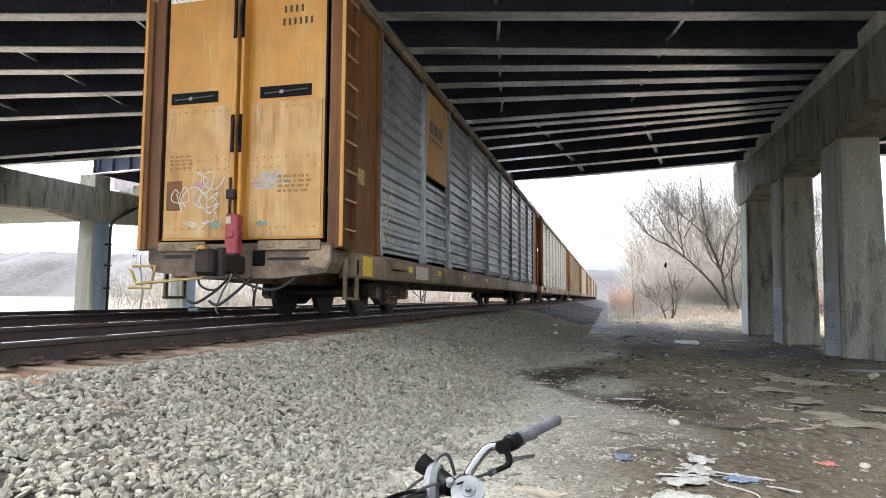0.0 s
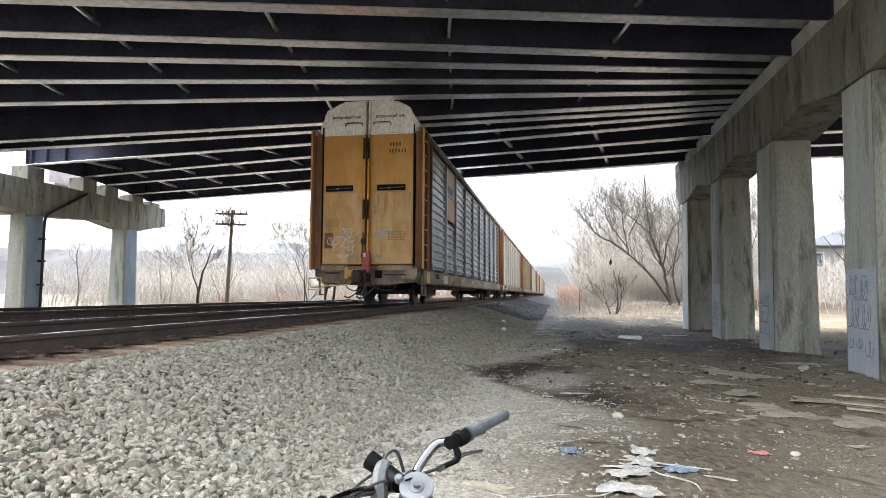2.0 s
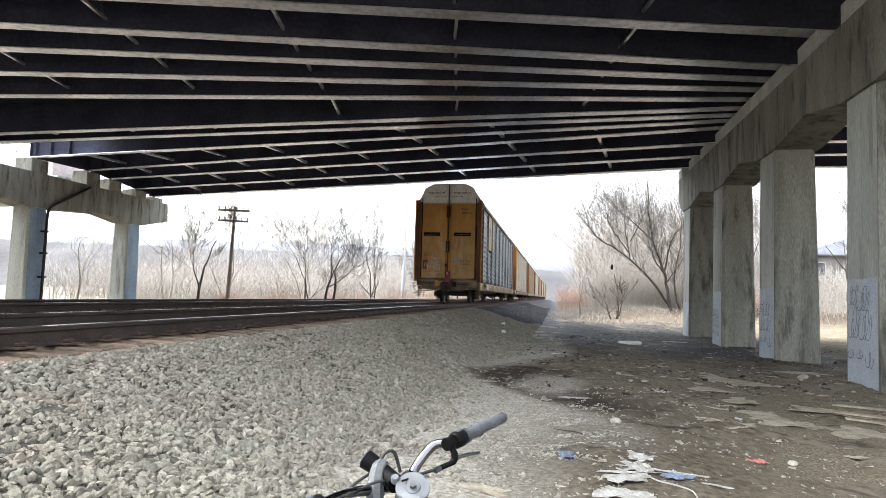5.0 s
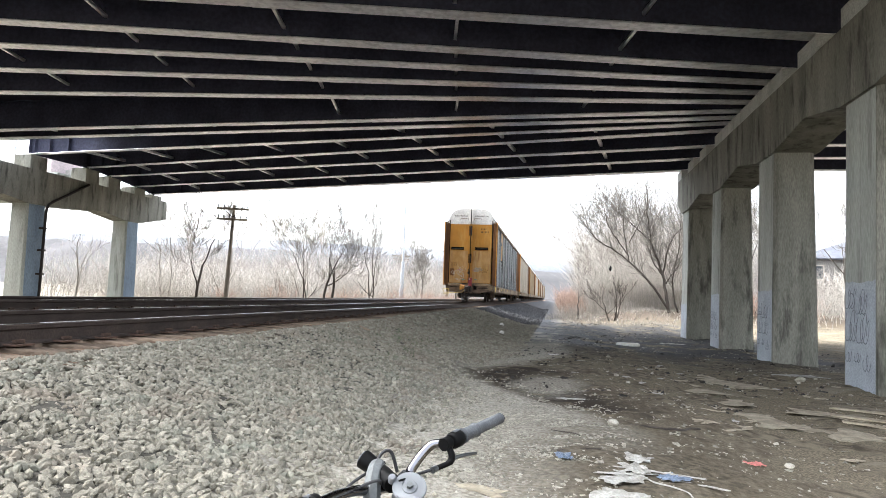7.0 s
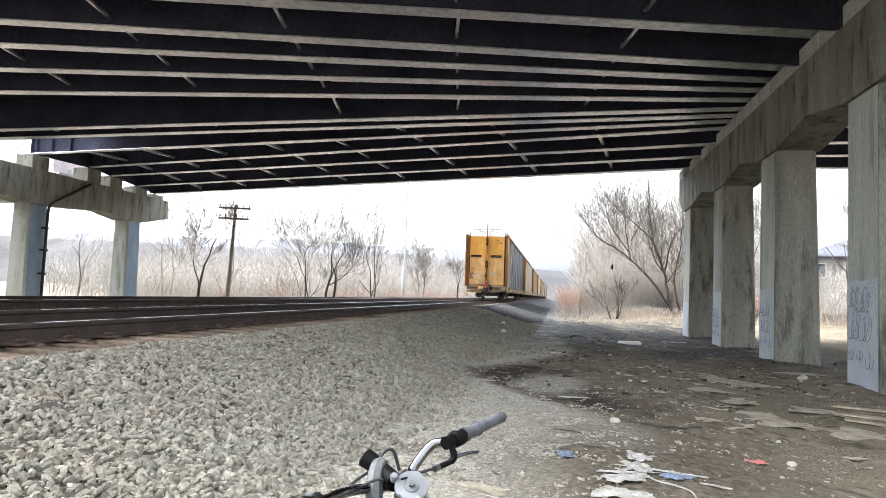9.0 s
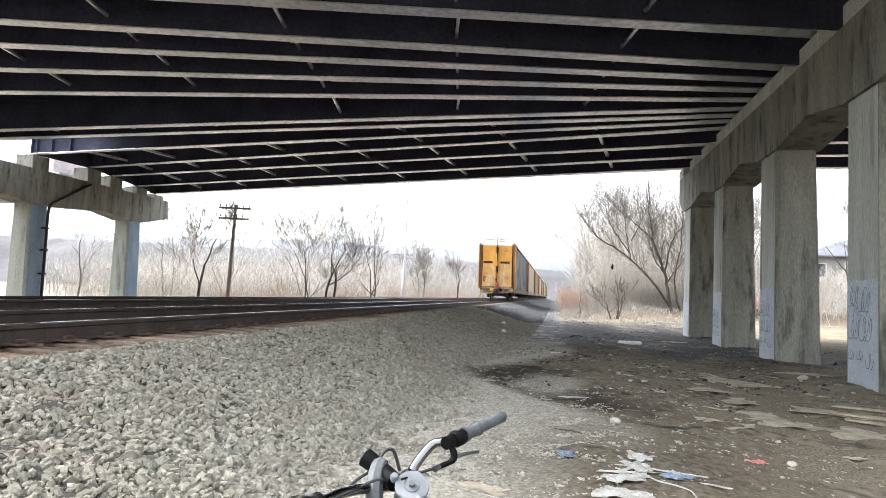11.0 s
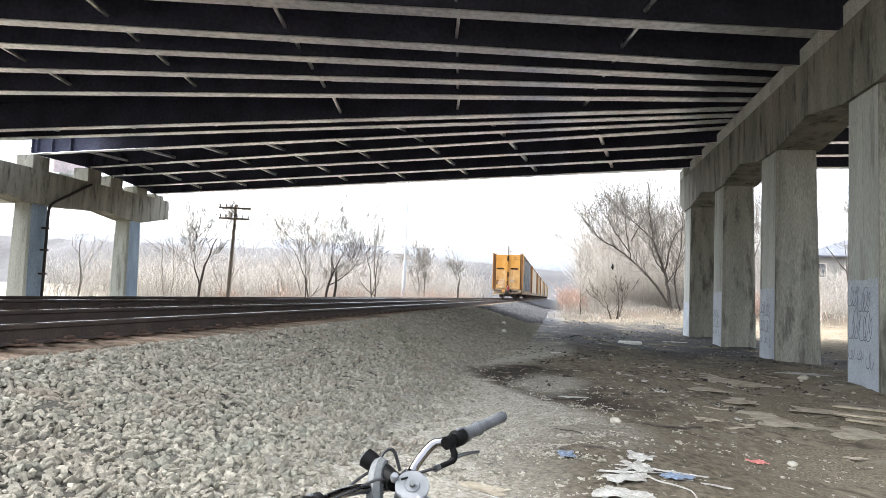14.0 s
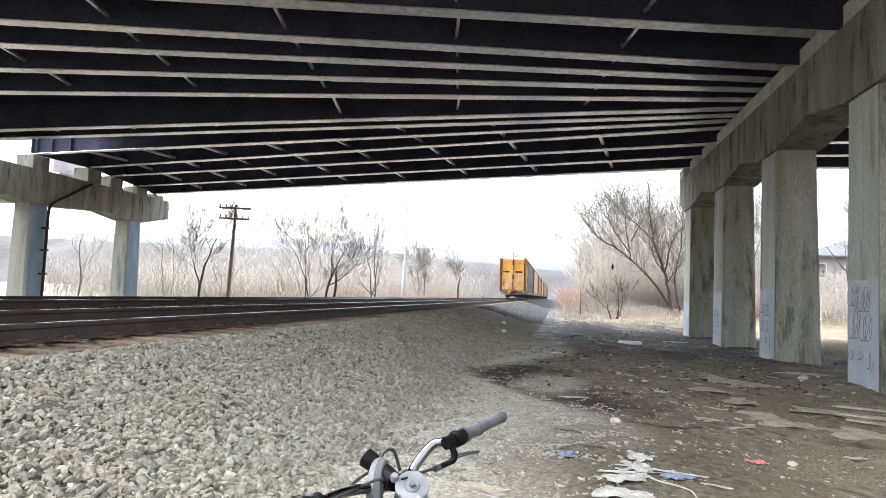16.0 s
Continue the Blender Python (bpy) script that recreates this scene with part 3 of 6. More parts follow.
# ---- tracks ----
def build_track(cx, z_near, z_far, name, label):
    t = thing(name, label, "railway track", "railway tracks")
    prof = [(-0.07, 0), (0.07, 0), (0.07, 0.012), (0.014, 0.03), (0.01, 0.115), (0.034, 0.13), (0.036, 0.16), (0.026, 0.17), (-0.026, 0.17), (-0.036, 0.16), (-0.034, 0.13), (-0.01, 0.115), (-0.014, 0.03), (-0.07, 0.012)]
    for off, z in ((0.7525, z_near), (-0.7525, z_far)):
        b = Build()
        b.prism([(cx + off + u, z - 0.17 + w) for u, w in prof], -60, 700)
        b.prism([(cx + off - 0.025, z - 0.003), (cx + off + 0.025, z - 0.003), (cx + off + 0.022, z + 0.0015), (cx + off - 0.022, z + 0.0015)], -60, 700, 1)
        part("rail", b, [RUST_RAIL, RAIL_TOP], t, "rusty steel rail with a polished head")
    tie = Build().box(-1.3, -0.115, -0.18, 1.3, 0.115, 0, 0.015).mesh("tie", TIE)
    plate = Build().box(-0.18, -0.1, 0.0, 0.18, 0.1, 0.018, 0.004).box(-0.13, -0.05, 0.018, -0.09, 0.05, 0.05, 0.006).box(0.09, -0.05, 0.018, 0.13, 0.05, 0.05, 0.006).mesh("tie_plate", PLATE)
    rng = random.Random(5 if cx > -7 else 6)
    lean = math.degrees(math.atan2(z_far - z_near, 1.505))
    zm = (z_near + z_far) / 2 - 0.17
    rest = Build()
    for i in range(330):
        y = -8 + i * 0.53
        m = pose(cx + rng.uniform(-0.07, 0.07), y + rng.uniform(-0.03, 0.03), zm - 0.01, 0, lean, rng.uniform(-1.5, 1.5))
        if i < 150:
            part("tie", tie, None, t, at=m)
            if y < 26:
                for off in (0.7525, -0.7525):
                    part("tie_plate", plate, None, t, at=pose(cx + off, y, zm - 0.012, 0, lean, 0))
        else:
            rest.box(cx - 1.3, y - 0.115, zm - 0.19, cx + 1.3, y + 0.115, zm - 0.01)
    tagged(part("ties", rest, TIE, t), kind="stuff")


build_track(TRACK, RAIL - 0.005, RAIL + 0.025, "railway_track", "railway track with rusty rails on weathered wooden ties")
build_track(TRACK_FAR, RAIL + 0.03, RAIL + 0.05, "railway_track", "second railway track with rusty rails beyond the first")


# ---- overpass ----
SOFFIT = 7.6
# ends of the girder lines at the left and right, in plan
LINES = [((-7.7, 12.9), (5.1, 15.9)), ((-13.7, 13.5), (5.3, 18.2)), ((-15.1, 14.9), (5.6, 19.3)), ((-16.8, 16.7), (5.5, 20.2)), ((-18.8, 18.8), (5.6, 21.2)),
         ((-17.9, 23.4), (5.6, 22.2)), ((-17.3, 24.6), (5.5, 23.0)), ((-27.8, 30.65), (5.5, 23.8)), ((-27.8, 34.78), (5.6, 24.8)), ((-27.8, 36.81), (6.0, 27.2)),
         ((-27.8, 39.42), (5.5, 29.7)), ((-27.8, 41.41), (6.0, 32.2))]
# rise of the far girders where they reach the far pier
RISE = {7: 0.54, 8: 0.63, 9: 0.48, 10: 0.27, 11: 0.06}
PIER_X, PIER_L = 6.45, -28.3


def line_y(k, x):
    if k < 0:
        return line_y(0, x) + 2.45 * k
    (x0, y0), (x1, y1) = LINES[k]
    return y0 + (y1 - y0) * (x - x0) / (x1 - x0)


def soffit(k, x):
    """Underside of girder k at x."""
    return SOFFIT + RISE.get(k, 0.0) * max(0.0, min(1.1, (5.5 - x) / 33.3))


def build_overpass():
    deck = thing("overpass_deck", "dark steel girder overpass deck with brightened flanges", "bridge", kind="structure")
    # girders below 0 are out of view, added to shade the near ground
    for k in range(-3, len(LINES)):
        left = -60.0 if k < 7 else PIER_L - 0.3
        p0, p1 = Vector((left, line_y(k, left), soffit(k, left) - SOFFIT)), Vector((PIER_X, line_y(k, PIER_X), 0))
        p2 = p1 + Vector((26, 0, 0))
        for a, b_ in ((p0, p1), (p1, p2)):
            length = (b_ - a).length
            turn = Matrix.Translation(a) @ Matrix.Rotation(math.atan2(b_.y - a.y, b_.x - a.x), 4, "Z") @ Matrix.Rotation(math.asin((a.z - b_.z) / length), 4, "Y")
            g = Build()
            g.box(0, -0.012, SOFFIT + 0.03, length, 0.012, SOFFIT + 1.2)
            g.box(0, -0.17, SOFFIT + 1.2, length, 0.17, SOFFIT + 1.24)
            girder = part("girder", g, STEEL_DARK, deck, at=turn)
            fl = Build()
            seams = [0.0, length * 0.24, length * 0.55, length * 0.8, length]
            for i, (s, e) in enumerate(zip(seams, seams[1:])):
                w = 0.21 if i % 2 else 0.19
                fl.box(s, -w, SOFFIT - 0.004 * (i % 2), e, w, SOFFIT + 0.03, 0.004)
            part("bottom_flange", fl, STEEL_FLANGE, girder, "grey bottom flange, coloured bright for bounced light")
            if k > 6 and a is p0:
                for u in (0.12, 0.55, 1.7, 3.1):
                    part("stiffener", Build().box(u, -0.17, SOFFIT + 0.03, u + 0.03, 0.17, SOFFIT + 1.2), STEEL_DARK, girder)
    # cross frames between the girders
    rng = random.Random(4)
    for k in range(-3, len(LINES) - 1):
        near = k < 5
        for j in range(9 if near else 8):
            x = (1.85 - 4.2 * j) if near else (2.05 - 3.78 * j)
            ym = (line_y(k, x) + line_y(k + 1, x)) / 2
            x = 1.043 * (x + ((-0.14 * (ym - 15)) if near else (0.147 * (ym - 25.5))))
            x -= 0.7 if k > 5 else 0.0
            if k in (4, 6) and x < -9:
                continue
            if x < -26.5:
                continue
            sl = -0.2 if near else 0.16
            ya, yb = line_y(k, x) + 0.16, line_y(k + 1, x) - 0.16
            if yb - ya < 0.25:
                continue
            d = (yb - ya) / 2
            P0, P1 = Vector((x - sl * d, ya, soffit(k, x) + 0.27)), Vector((x + sl * d, yb, soffit(k + 1, x) + 0.27))
            fr = Build()
            up = Vector((0, 0, 0.78))
            fr.tube([P0, P1], 0.055 if near else 0.09, 4)
            fr.tube([P0 + up, P1 + up], 0.045, 4, 1)
            fr.tube([P0, (P0 + P1) / 2 + up], 0.04, 4, 1)
            fr.tube([P1, (P0 + P1) / 2 + up], 0.04, 4, 1)
            part("cross_frame", fr, [STEEL_FLANGE, STEEL_DARK], deck)
    slab = Build()
    z0, z1 = SOFFIT + 1.24, SOFFIT + 1.5

    def plate(poly):
        n = len(poly)
        slab.add([(x, y, z + r) for z in (z0, z1) for x, y, r in poly], [tuple(range(n))[::-1], tuple(range(n, 2 * n))] + [(i, (i + 1) % n, (i + 1) % n + n, i + n) for i in range(n)])

    gore = -22.0
    # the near slab edge is unseen too, placed by how much sky it blocks
    plate([(gore, line_y(-3, gore) - 1.3, 0), (33, line_y(-3, PIER_X) - 1.3, 0), (33, line_y(7, PIER_X), 0), (PIER_X, line_y(7, PIER_X), 0), (gore, line_y(6, gore) + 0.45, 0)])
    plate([(-60, line_y(-3, -60) - 1.3, 0), (gore, line_y(-3, gore) - 1.3, 0), (gore, line_y(6, gore) + 0.45, 0), (-60, line_y(6, -60) + 0.45, 0)])
    # the far deck fans out and rises a little towards the far pier
    for k in range(6, 11):
        xl = -29.2 if k > 6 else -24.0
        ya = line_y(k, xl) - (0.45 if k == 7 else 0)
        extra = 0.45 if k == 10 else 0.0
        plate([(xl, ya, soffit(k, xl) - SOFFIT + 0.004), (PIER_X, line_y(k, PIER_X), 0.004), (PIER_X, line_y(k + 1, PIER_X) + extra, 0.004), (xl, line_y(k + 1, xl) + extra, soffit(k + 1, xl) - SOFFIT + 0.004)])
        if k > 6:
            plate([(PIER_X, line_y(k, PIER_X), 0), (33, line_y(k, PIER_X), 0), (33, line_y(k + 1, PIER_X) + extra, 0), (PIER_X, line_y(k + 1, PIER_X) + extra, 0)])
    for k in range(7, 11):
        x = PIER_L + 0.25
        ya, yb = line_y(k, x) + 0.05, line_y(k + 1, x) - 0.05
        za, zb = soffit(k, x), soffit(k + 1, x)
        b = Build().add([(x + q, y, z + h) for q in (0, 0.03) for y, z, h in ((ya, za, -0.05), (yb, zb, -0.05), (yb, zb, 1.2), (ya, za, 1.2))],
                        [(0, 1, 2, 3), (7, 6, 5, 4), (0, 4, 5, 1), (1, 5, 6, 2), (2, 6, 7, 3), (3, 7, 4, 0)])
        part("end_diaphragm", b, STEEL_DARK, deck, "dark steel end diaphragm")
    part("deck_slab", slab, SLAB_DARK, deck, "dark concrete deck slab")
    curb = Build()
    for x0, x1 in ((-29.4, PIER_X), (PIER_X, 33)):
        ya, yb = line_y(11, min(x0, PIER_X)) + 0.2, line_y(11, min(x1, PIER_X)) + 0.2
        curb.add([(x0, ya, z1), (x1, yb, z1), (x1, yb + 0.3, z1), (x0, ya + 0.3, z1), (x0, ya, z1 + 0.9), (x1, yb, z1 + 0.9), (x1, yb + 0.3, z1 + 0.9), (x0, ya + 0.3, z1 + 0.9)],
                 [(3, 2, 1, 0), (4, 5, 6, 7), (0, 1, 5, 4), (1, 2, 6, 5), (2, 3, 7, 6), (3, 0, 4, 7)])
    part("parapet", curb, CONCRETE, deck, "concrete parapet")


build_overpass()


def scrawl(seed, w, h, n, loops=3.5):
    """A looping stroke within w by h."""
    r = random.Random(seed)
    pts, a = [], r.uniform(0, 6)
    for i in range(n):
        u = i / (n - 1)
        a += r.choice((1, 1, 1, -1)) * r.uniform(0.7, 2.0)
        pts.append((w * (u * 0.75 + 0.12 + 0.24 * math.cos(a)), 0, h * (0.5 + 0.4 * math.sin(a) * r.uniform(0.6, 1.1))))
    return hermite(pts, 6)


def stroke(b, pts, width, lift=0.0):
    """A flat painted ribbon in the plane of x and z, its later turns a hair above the earlier ones."""
    n = len(pts)
    v = []
    for i, p in enumerate(pts):
        d = pts[min(i + 1, n - 1)] - pts[max(i - 1, 0)]
        s = Vector((-d.z, 0, d.x)).normalized() * width / 2
        up = Vector((0, -lift - i * 0.00012, 0))
        v += [p - s + up, p + s + up]
    b.add(v, [(2 * i, 2 * i + 2, 2 * i + 3, 2 * i + 1) for i in range(n - 1)])


def build_pier(x_face, side, ys, cap0, cap1, label, paints, column_mat, pedestals, drops, top=7.05):
    """A row of square columns under one long cap beam. x_face: the face turned to the track; side: +1 where the pier lies beyond it."""
    pier = thing("bridge_pier", label, "bridge pier", "piers of the overpass")
    X = lambda d: x_face + side * d
    wide, deep = (1.0, 1.42) if side > 0 else (1.06, 1.28)
    for y, paint, c0 in zip(ys, paints, drops):
        b = Build()
        c = 0.09
        rings = []
        for z, g in ((c0 - 0.5, 0.07), (c0 + 0.02, 0.06), (5.62, 0.0)):
            r = [(-g + c, -g), (wide + g - c, -g), (wide + g, -g + c), (wide + g, deep + g - c), (wide + g - c, deep + g), (-g + c, deep + g), (-g, deep + g - c), (-g, -g + c)]
            rings.append([(X(u), y + w, z) for u, w in r])
        v = [p for r in rings for p in r]
        b.add(v, [(i * 8 + k, i * 8 + (k + 1) % 8, (i + 1) * 8 + (k + 1) % 8, (i + 1) * 8 + k) for i in range(2) for k in range(8)] + [tuple(range(8)), tuple(range(16, 24))])
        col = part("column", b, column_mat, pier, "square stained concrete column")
        # a thin sheet gives the track-facing side its own colour
        track_face = Build()
        track_face.add([(X(-0.066), y + c, c0), (X(-0.066), y + deep - c, c0), (X(-0.006), y + deep - c, 5.4), (X(-0.006), y + c, 5.4)], [(0, 1, 2, 3)])
        part("track_face", track_face, CONCRETE if side > 0 else SLATE, col, "paler concrete on the side facing the track" if side > 0 else "blue-grey paint on the side facing the track")
        if paint:
            pb = Build()
            reach = c0 + paint
            g0, g1 = 0.069, 0.07 - 0.07 * (paint / (5.6 - c0))
            n = 9
            rr = random.Random(int(y * 10))
            vv, ff = [], []
            for i in range(n):
                w = c + (deep - 2 * c) * i / (n - 1)
                vv += [(X(-g0 - 0.004), y + w, c0 - 0.05), (X(-g1 - 0.004), y + w, reach + rr.uniform(-0.03, 0.03))]
            ff = [(2 * i, 2 * i + 2, 2 * i + 3, 2 * i + 1) for i in range(n - 1)]
            pb.add(vv, ff)
            part("paint_patch", pb, GREY_PAINT, col, "pale grey cover paint over the foot of a column")
    # haunched cap beam
    base, mid = 5.42, 5.74
    outline = [(cap0, top), (cap0, 6.25)]
    for i, y in enumerate(ys):
        outline += [(y - 2.3, mid)] if i or y - 2.3 > cap0 + 0.2 else []
        outline += [(y - 0.05, base), (y + deep + 0.05, base)]
    outline += [(cap1, 6.0), (cap1, top)]
    cap = Build()
    lo, hi = sorted((X(-0.07), X(wide + 0.1)))
    cap.prism(outline, lo, hi, axis="x")
    part("cap_beam", cap, CONCRETE_DARK, pier, "long haunched concrete cap beam with dark streaks")
    for k in pedestals:
        yk = line_y(k, x_face + side * 0.6)
        zk = soffit(k, x_face)
        if not cap0 + 0.3 < yk < cap1 - 0.1:
            continue
        lo_, hi_ = (line_y(q, x_face + side * 0.6) for q in (max(k - 1, -5), min(k + 1, 11)))
        h0 = min(0.58, (yk - lo_) / 2 - 0.015) if k > -5 else 0.58
        h1 = min(0.58, (hi_ - yk) / 2 - 0.015) if k < 11 else 0.5
        part("bearing_pedestal", Build().box(min(X(-0.05), X(0.98)), yk - h0, top - 0.002, max(X(-0.05), X(0.98)), yk + h1, zk - 0.09, 0.02), PEDESTAL if side > 0 else CONCRETE_DARK, pier)
        part("bearing", Build().box(min(X(0.35), X(0.95)), yk - 0.2, zk - 0.09, max(X(0.35), X(0.95)), yk + 0.2, zk - 0.006, 0.01), IRON, pier)
    return pier


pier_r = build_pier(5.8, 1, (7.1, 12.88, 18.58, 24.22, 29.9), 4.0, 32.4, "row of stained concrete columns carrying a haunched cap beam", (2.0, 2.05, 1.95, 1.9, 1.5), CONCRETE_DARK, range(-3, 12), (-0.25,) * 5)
pier_l = build_pier(-27.9, -1, (21.6, 30.3, 38.5), 13.0, 42.7, "far row of painted concrete columns with a cap beam", (0, 0, 0), CONCRETE, range(7, 12), (-0.3,) * 3, 7.3)


def build_pier_details():
    pipe = Build()
    pipe.tube(hermite([(-27.74, 34.6, 7.15), (-27.72, 33.0, 6.3), (-27.7, 31.75, 5.65), (-27.66, 31.4, 5.35), (-27.64, 31.3, 4.9)], 5) + [Vector((-27.64, 31.25, -0.3))], 0.075, 8)
    part("drain_pipe", pipe, IRON, pier_l, "black iron drain pipe")
    for z in (1.6, 2.9, 4.1):
        part("pipe_clamp", Build().box(-27.86, 31.12, z, -27.54, 31.4, z + 0.1, 0.01), IRON, pier_l)
    # scrawls on the painted feet of the columns
    for y, seed, mult in ((12.88, 2, 1.0), (18.58, 9, 0.8), (24.22, 5, 0.6)):
        m = Matrix.Translation((5.8 - 0.078, y + 1.36, 0.02)) @ Matrix.Rotation(radians(-90), 4, "Z")
        # rows of tall open loops, then a line of small letters below
        for q, (u0, w0, z0, h0) in enumerate(((0.1, 0.55, 1.25, 0.42), (0.55, 0.6, 1.15, 0.5), (0.12, 0.6, 0.62, 0.6), (0.6, 0.62, 0.6, 0.62), (0.12, 0.3, 0.22, 0.22), (0.5, 0.3, 0.24, 0.18), (0.85, 0.38, 0.1, 0.3))):
            r = random.Random(seed * 13 + q)
            n, turn_ = (34, 0.62) if h0 > 0.35 else (16, 0.8)
            wide_ = 0.09 if h0 > 0.35 else 0.05
            line = []
            for k in range(n):
                v_ = 0.5 + 0.5 * math.sin(k * turn_ + seed)
                line.append(Vector((u0 + w0 * k / n * 0.75 + wide_ * math.cos(k * turn_ + seed) * (1 + 0.4 * math.sin(k * 0.37)) + 0.14 * h0 * v_, 0, (z0 + h0 * (v_ * (0.8 + 0.2 * math.sin(k * 0.3 + q)) + 0.03 * r.random())) * mult)))
            b = Build()
            stroke(b, hermite(line, 3), 0.016, 0.002 * q)
            part("scrawl", b, INK, pier_r, "dark looping spray-paint scrawl", at=m, fix=False)


build_pier_details()


def build_side_ramp():
    """A pale ramp wall with a railing, seen through the gap between the decks."""
    ramp = thing("ramp_wall", "pale concrete ramp wall with a pipe railing", "wall", kind="structure")
    part("wall_block", Build().box(-60, 44.0, 8.2, -38.5, 44.8, 11.1, 0.05), PALE_WALL, ramp)
    for i in range(10):
        part("railing_post", Build().tube([(-60 + i * 2.2, 44.4, 11.1), (-60 + i * 2.2, 44.4, 12.4)], 0.05, 6), MAST, ramp)
    for z in (11.75, 12.4):
        part("railing_bar", Build().tube([(-60, 44.4, z), (-38.8, 44.4, z)], 0.06, 6), MAST, ramp)
    part("end_block", Build().box(-33.4, 36.2, 8.2, -31.8, 39.2, 9.9, 0.04), PINK_WALL, ramp, "pinkish end block of the ramp")
    part("block_foot", Build().box(-33.2, 37.4, 8.2, -31.5, 38.6, 8.6, 0.04), PALE_WALL, ramp)
    part("ramp_slab", Build().box(-62, 36.0, 7.5, -31.2, 46, 8.2, 0.03), CONCRETE, ramp)
    for x in (-58, -50):
        part("ramp_column", Build().box(x - 0.6, 40, -1.2, x + 0.6, 41.2, 7.5, 0.06), CONCRETE, ramp)


build_side_ramp()


# ---- train ----
CAR_PITCH, CAR_LEN = 28.3, 26.7
# seconds and metres along the track of the last car's end
TRAIN = [(0, 8.40), (1.5, 15.24), (3.5, 24.35), (7.0, 40.03), (9.0, 48.97), (12.5, 63.97), (16.0, 79.06)]
WHEELS = []


def text_mesh(body, size):
    cu = bpy.data.curves.new("lettering", "FONT")
    cu.body, cu.size, cu.extrude, cu.offset, cu.align_x = body, size, 0.002, 0.003, "CENTER"
    ob = bpy.data.objects.new("lettering", cu)
    scene.collection.objects.link(ob)
    me = bpy.data.meshes.new_from_object(ob.evaluated_get(bpy.context.evaluated_depsgraph_get()))
    bpy.data.objects.remove(ob)
    bpy.data.curves.remove(cu)
    me.materials.clear()
    me.materials.append(LETTER)
    return me


def end_outline(w, zb, zt, ztop):
    """Half of the end's outline: from the centre's foot out and up to the crown."""
    return [(0.03, zb), (w, zb), (w, zt), (w - 0.02, zt + 0.14), (w - 0.1, zt + 0.31), (w - 0.32, ztop - 0.16), (w - 0.62, ztop - 0.01), (0.03, ztop)]


def build_end(car, detail):
    for s, nm in ((-1, "left"), (1, "right")):
        door = part("end_door", Build().prism([(s * 0.03, 1.17), (s * 1.31, 1.17), (s * 1.31, 4.84), (s * 0.03, 4.84)], 0.0, 0.09), ORANGE, car, "orange end door leaf, scuffed and rust-streaked")
        top = [(s * u, z) for u, z in end_outline(1.31, 4.842, 5.28, 5.83)]
        part("door_top", Build().prism(top, 0.001, 0.09), WHITE_TOP, door, "dusty white top of a door leaf")
        part("lower_plate", Build().prism([(s * 0.15, 1.2), (s * 1.27, 1.2), (s * 1.27, 3.18), (s * 0.15, 3.18)], -0.014, 0.001), ORANGE_PALE, door, "bleached lower door plate")
        part("meeting_post", Build().box(min(s * 0.03, s * 0.085), -0.15, 1.2, max(s * 0.03, s * 0.085), 0.0, 4.84, 0.01), ORANGE, door)
        part("top_post", Build().box(min(s * 0.03, s * 0.085), -0.11, 4.842, max(s * 0.03, s * 0.085), 0.0, 5.78, 0.01), WHITE_TOP, door)
        # handle slot: the shade of its recess painted as a raised black plate
        x0, x1 = sorted((s * 0.28, s * 1.1)) if s > 0 else sorted((s * 0.42, s * 1.22))
        slot = part("handle_slot", Build().box(x0, -0.018, 3.24, x1, -0.004, 3.41, 0.004), BLACK, door, "black plate for the shaded handle slot")
        part("latch_bar", Build().tube([(x0 + 0.08, -0.03, 3.3), (x1 - 0.05, -0.03, 3.33)], 0.012, 6).box(x0 + 0.4 * (x1 - x0), -0.04, 3.285, x0 + 0.4 * (x1 - x0) + 0.06, -0.02, 3.335), ALLOY, slot, "dull steel latch bar")
        for z0, z1 in ((4.12, 4.72), (2.42, 2.98)):
            b = Build().box(min(s * 0.03, s * 0.092), -0.18, z0, max(s * 0.03, s * 0.092), -0.15, z1, 0.02)
            h = part("hinge_cover", b, BLACK, door, "black hinge cover with a pull loop")
            part("pull_loop", Build().tube(hermite([(s * 0.05, -0.175, z0 + 0.05), (s * 0.045, -0.215, (z0 + z1) / 2), (s * 0.05, -0.175, z1 - 0.05)], 4), 0.012, 5), IRON, h)
        part("grab_handle", Build().tube(hermite([(s * 0.18, -0.0, 5.12), (s * 0.2, -0.06, 5.18), (s * 0.62, -0.06, 5.18), (s * 0.66, 0.0, 5.1)], 4), 0.014, 6), ORANGE_RUST, door)
        if detail:
            riv = Build()
            for z in (3.1, 2.22, 2.36, 1.34):
                for i in range(9):
                    riv.box(s * (0.26 + 0.115 * i) - 0.013, -0.026, z - 0.013, s * (0.26 + 0.115 * i) + 0.013, -0.012, z + 0.013, 0.006)
            for i in range(22):
                riv.box(s * 0.2 - 0.011, -0.024, 1.3 + i * 0.085, s * 0.2 + 0.011, -0.012, 1.322 + i * 0.085, 0.005)
            for i in range(11):
                riv.box(s * (0.2 + 0.1 * i) - 0.011, -0.012, 4.87, s * (0.2 + 0.1 * i) + 0.011, 0.002, 4.892, 0.005)
            tagged(part("rivets", riv, ORANGE, door), kind="stuff")
            part("lettering", text_mesh("EXCESS HEIGHT CAR", 0.088), None, door, "dark stencilled words on the white top", at=Matrix.Translation((s * 0.64, -0.004, 5.33)) @ Matrix.Rotation(radians(90), 4, "X"))
            part("hinge_seam", Build().box(min(s * 1.315, s * 1.345), -0.01, 1.2, max(s * 1.30, s * 1.345), 0.05, 5.1), BLACK, door)
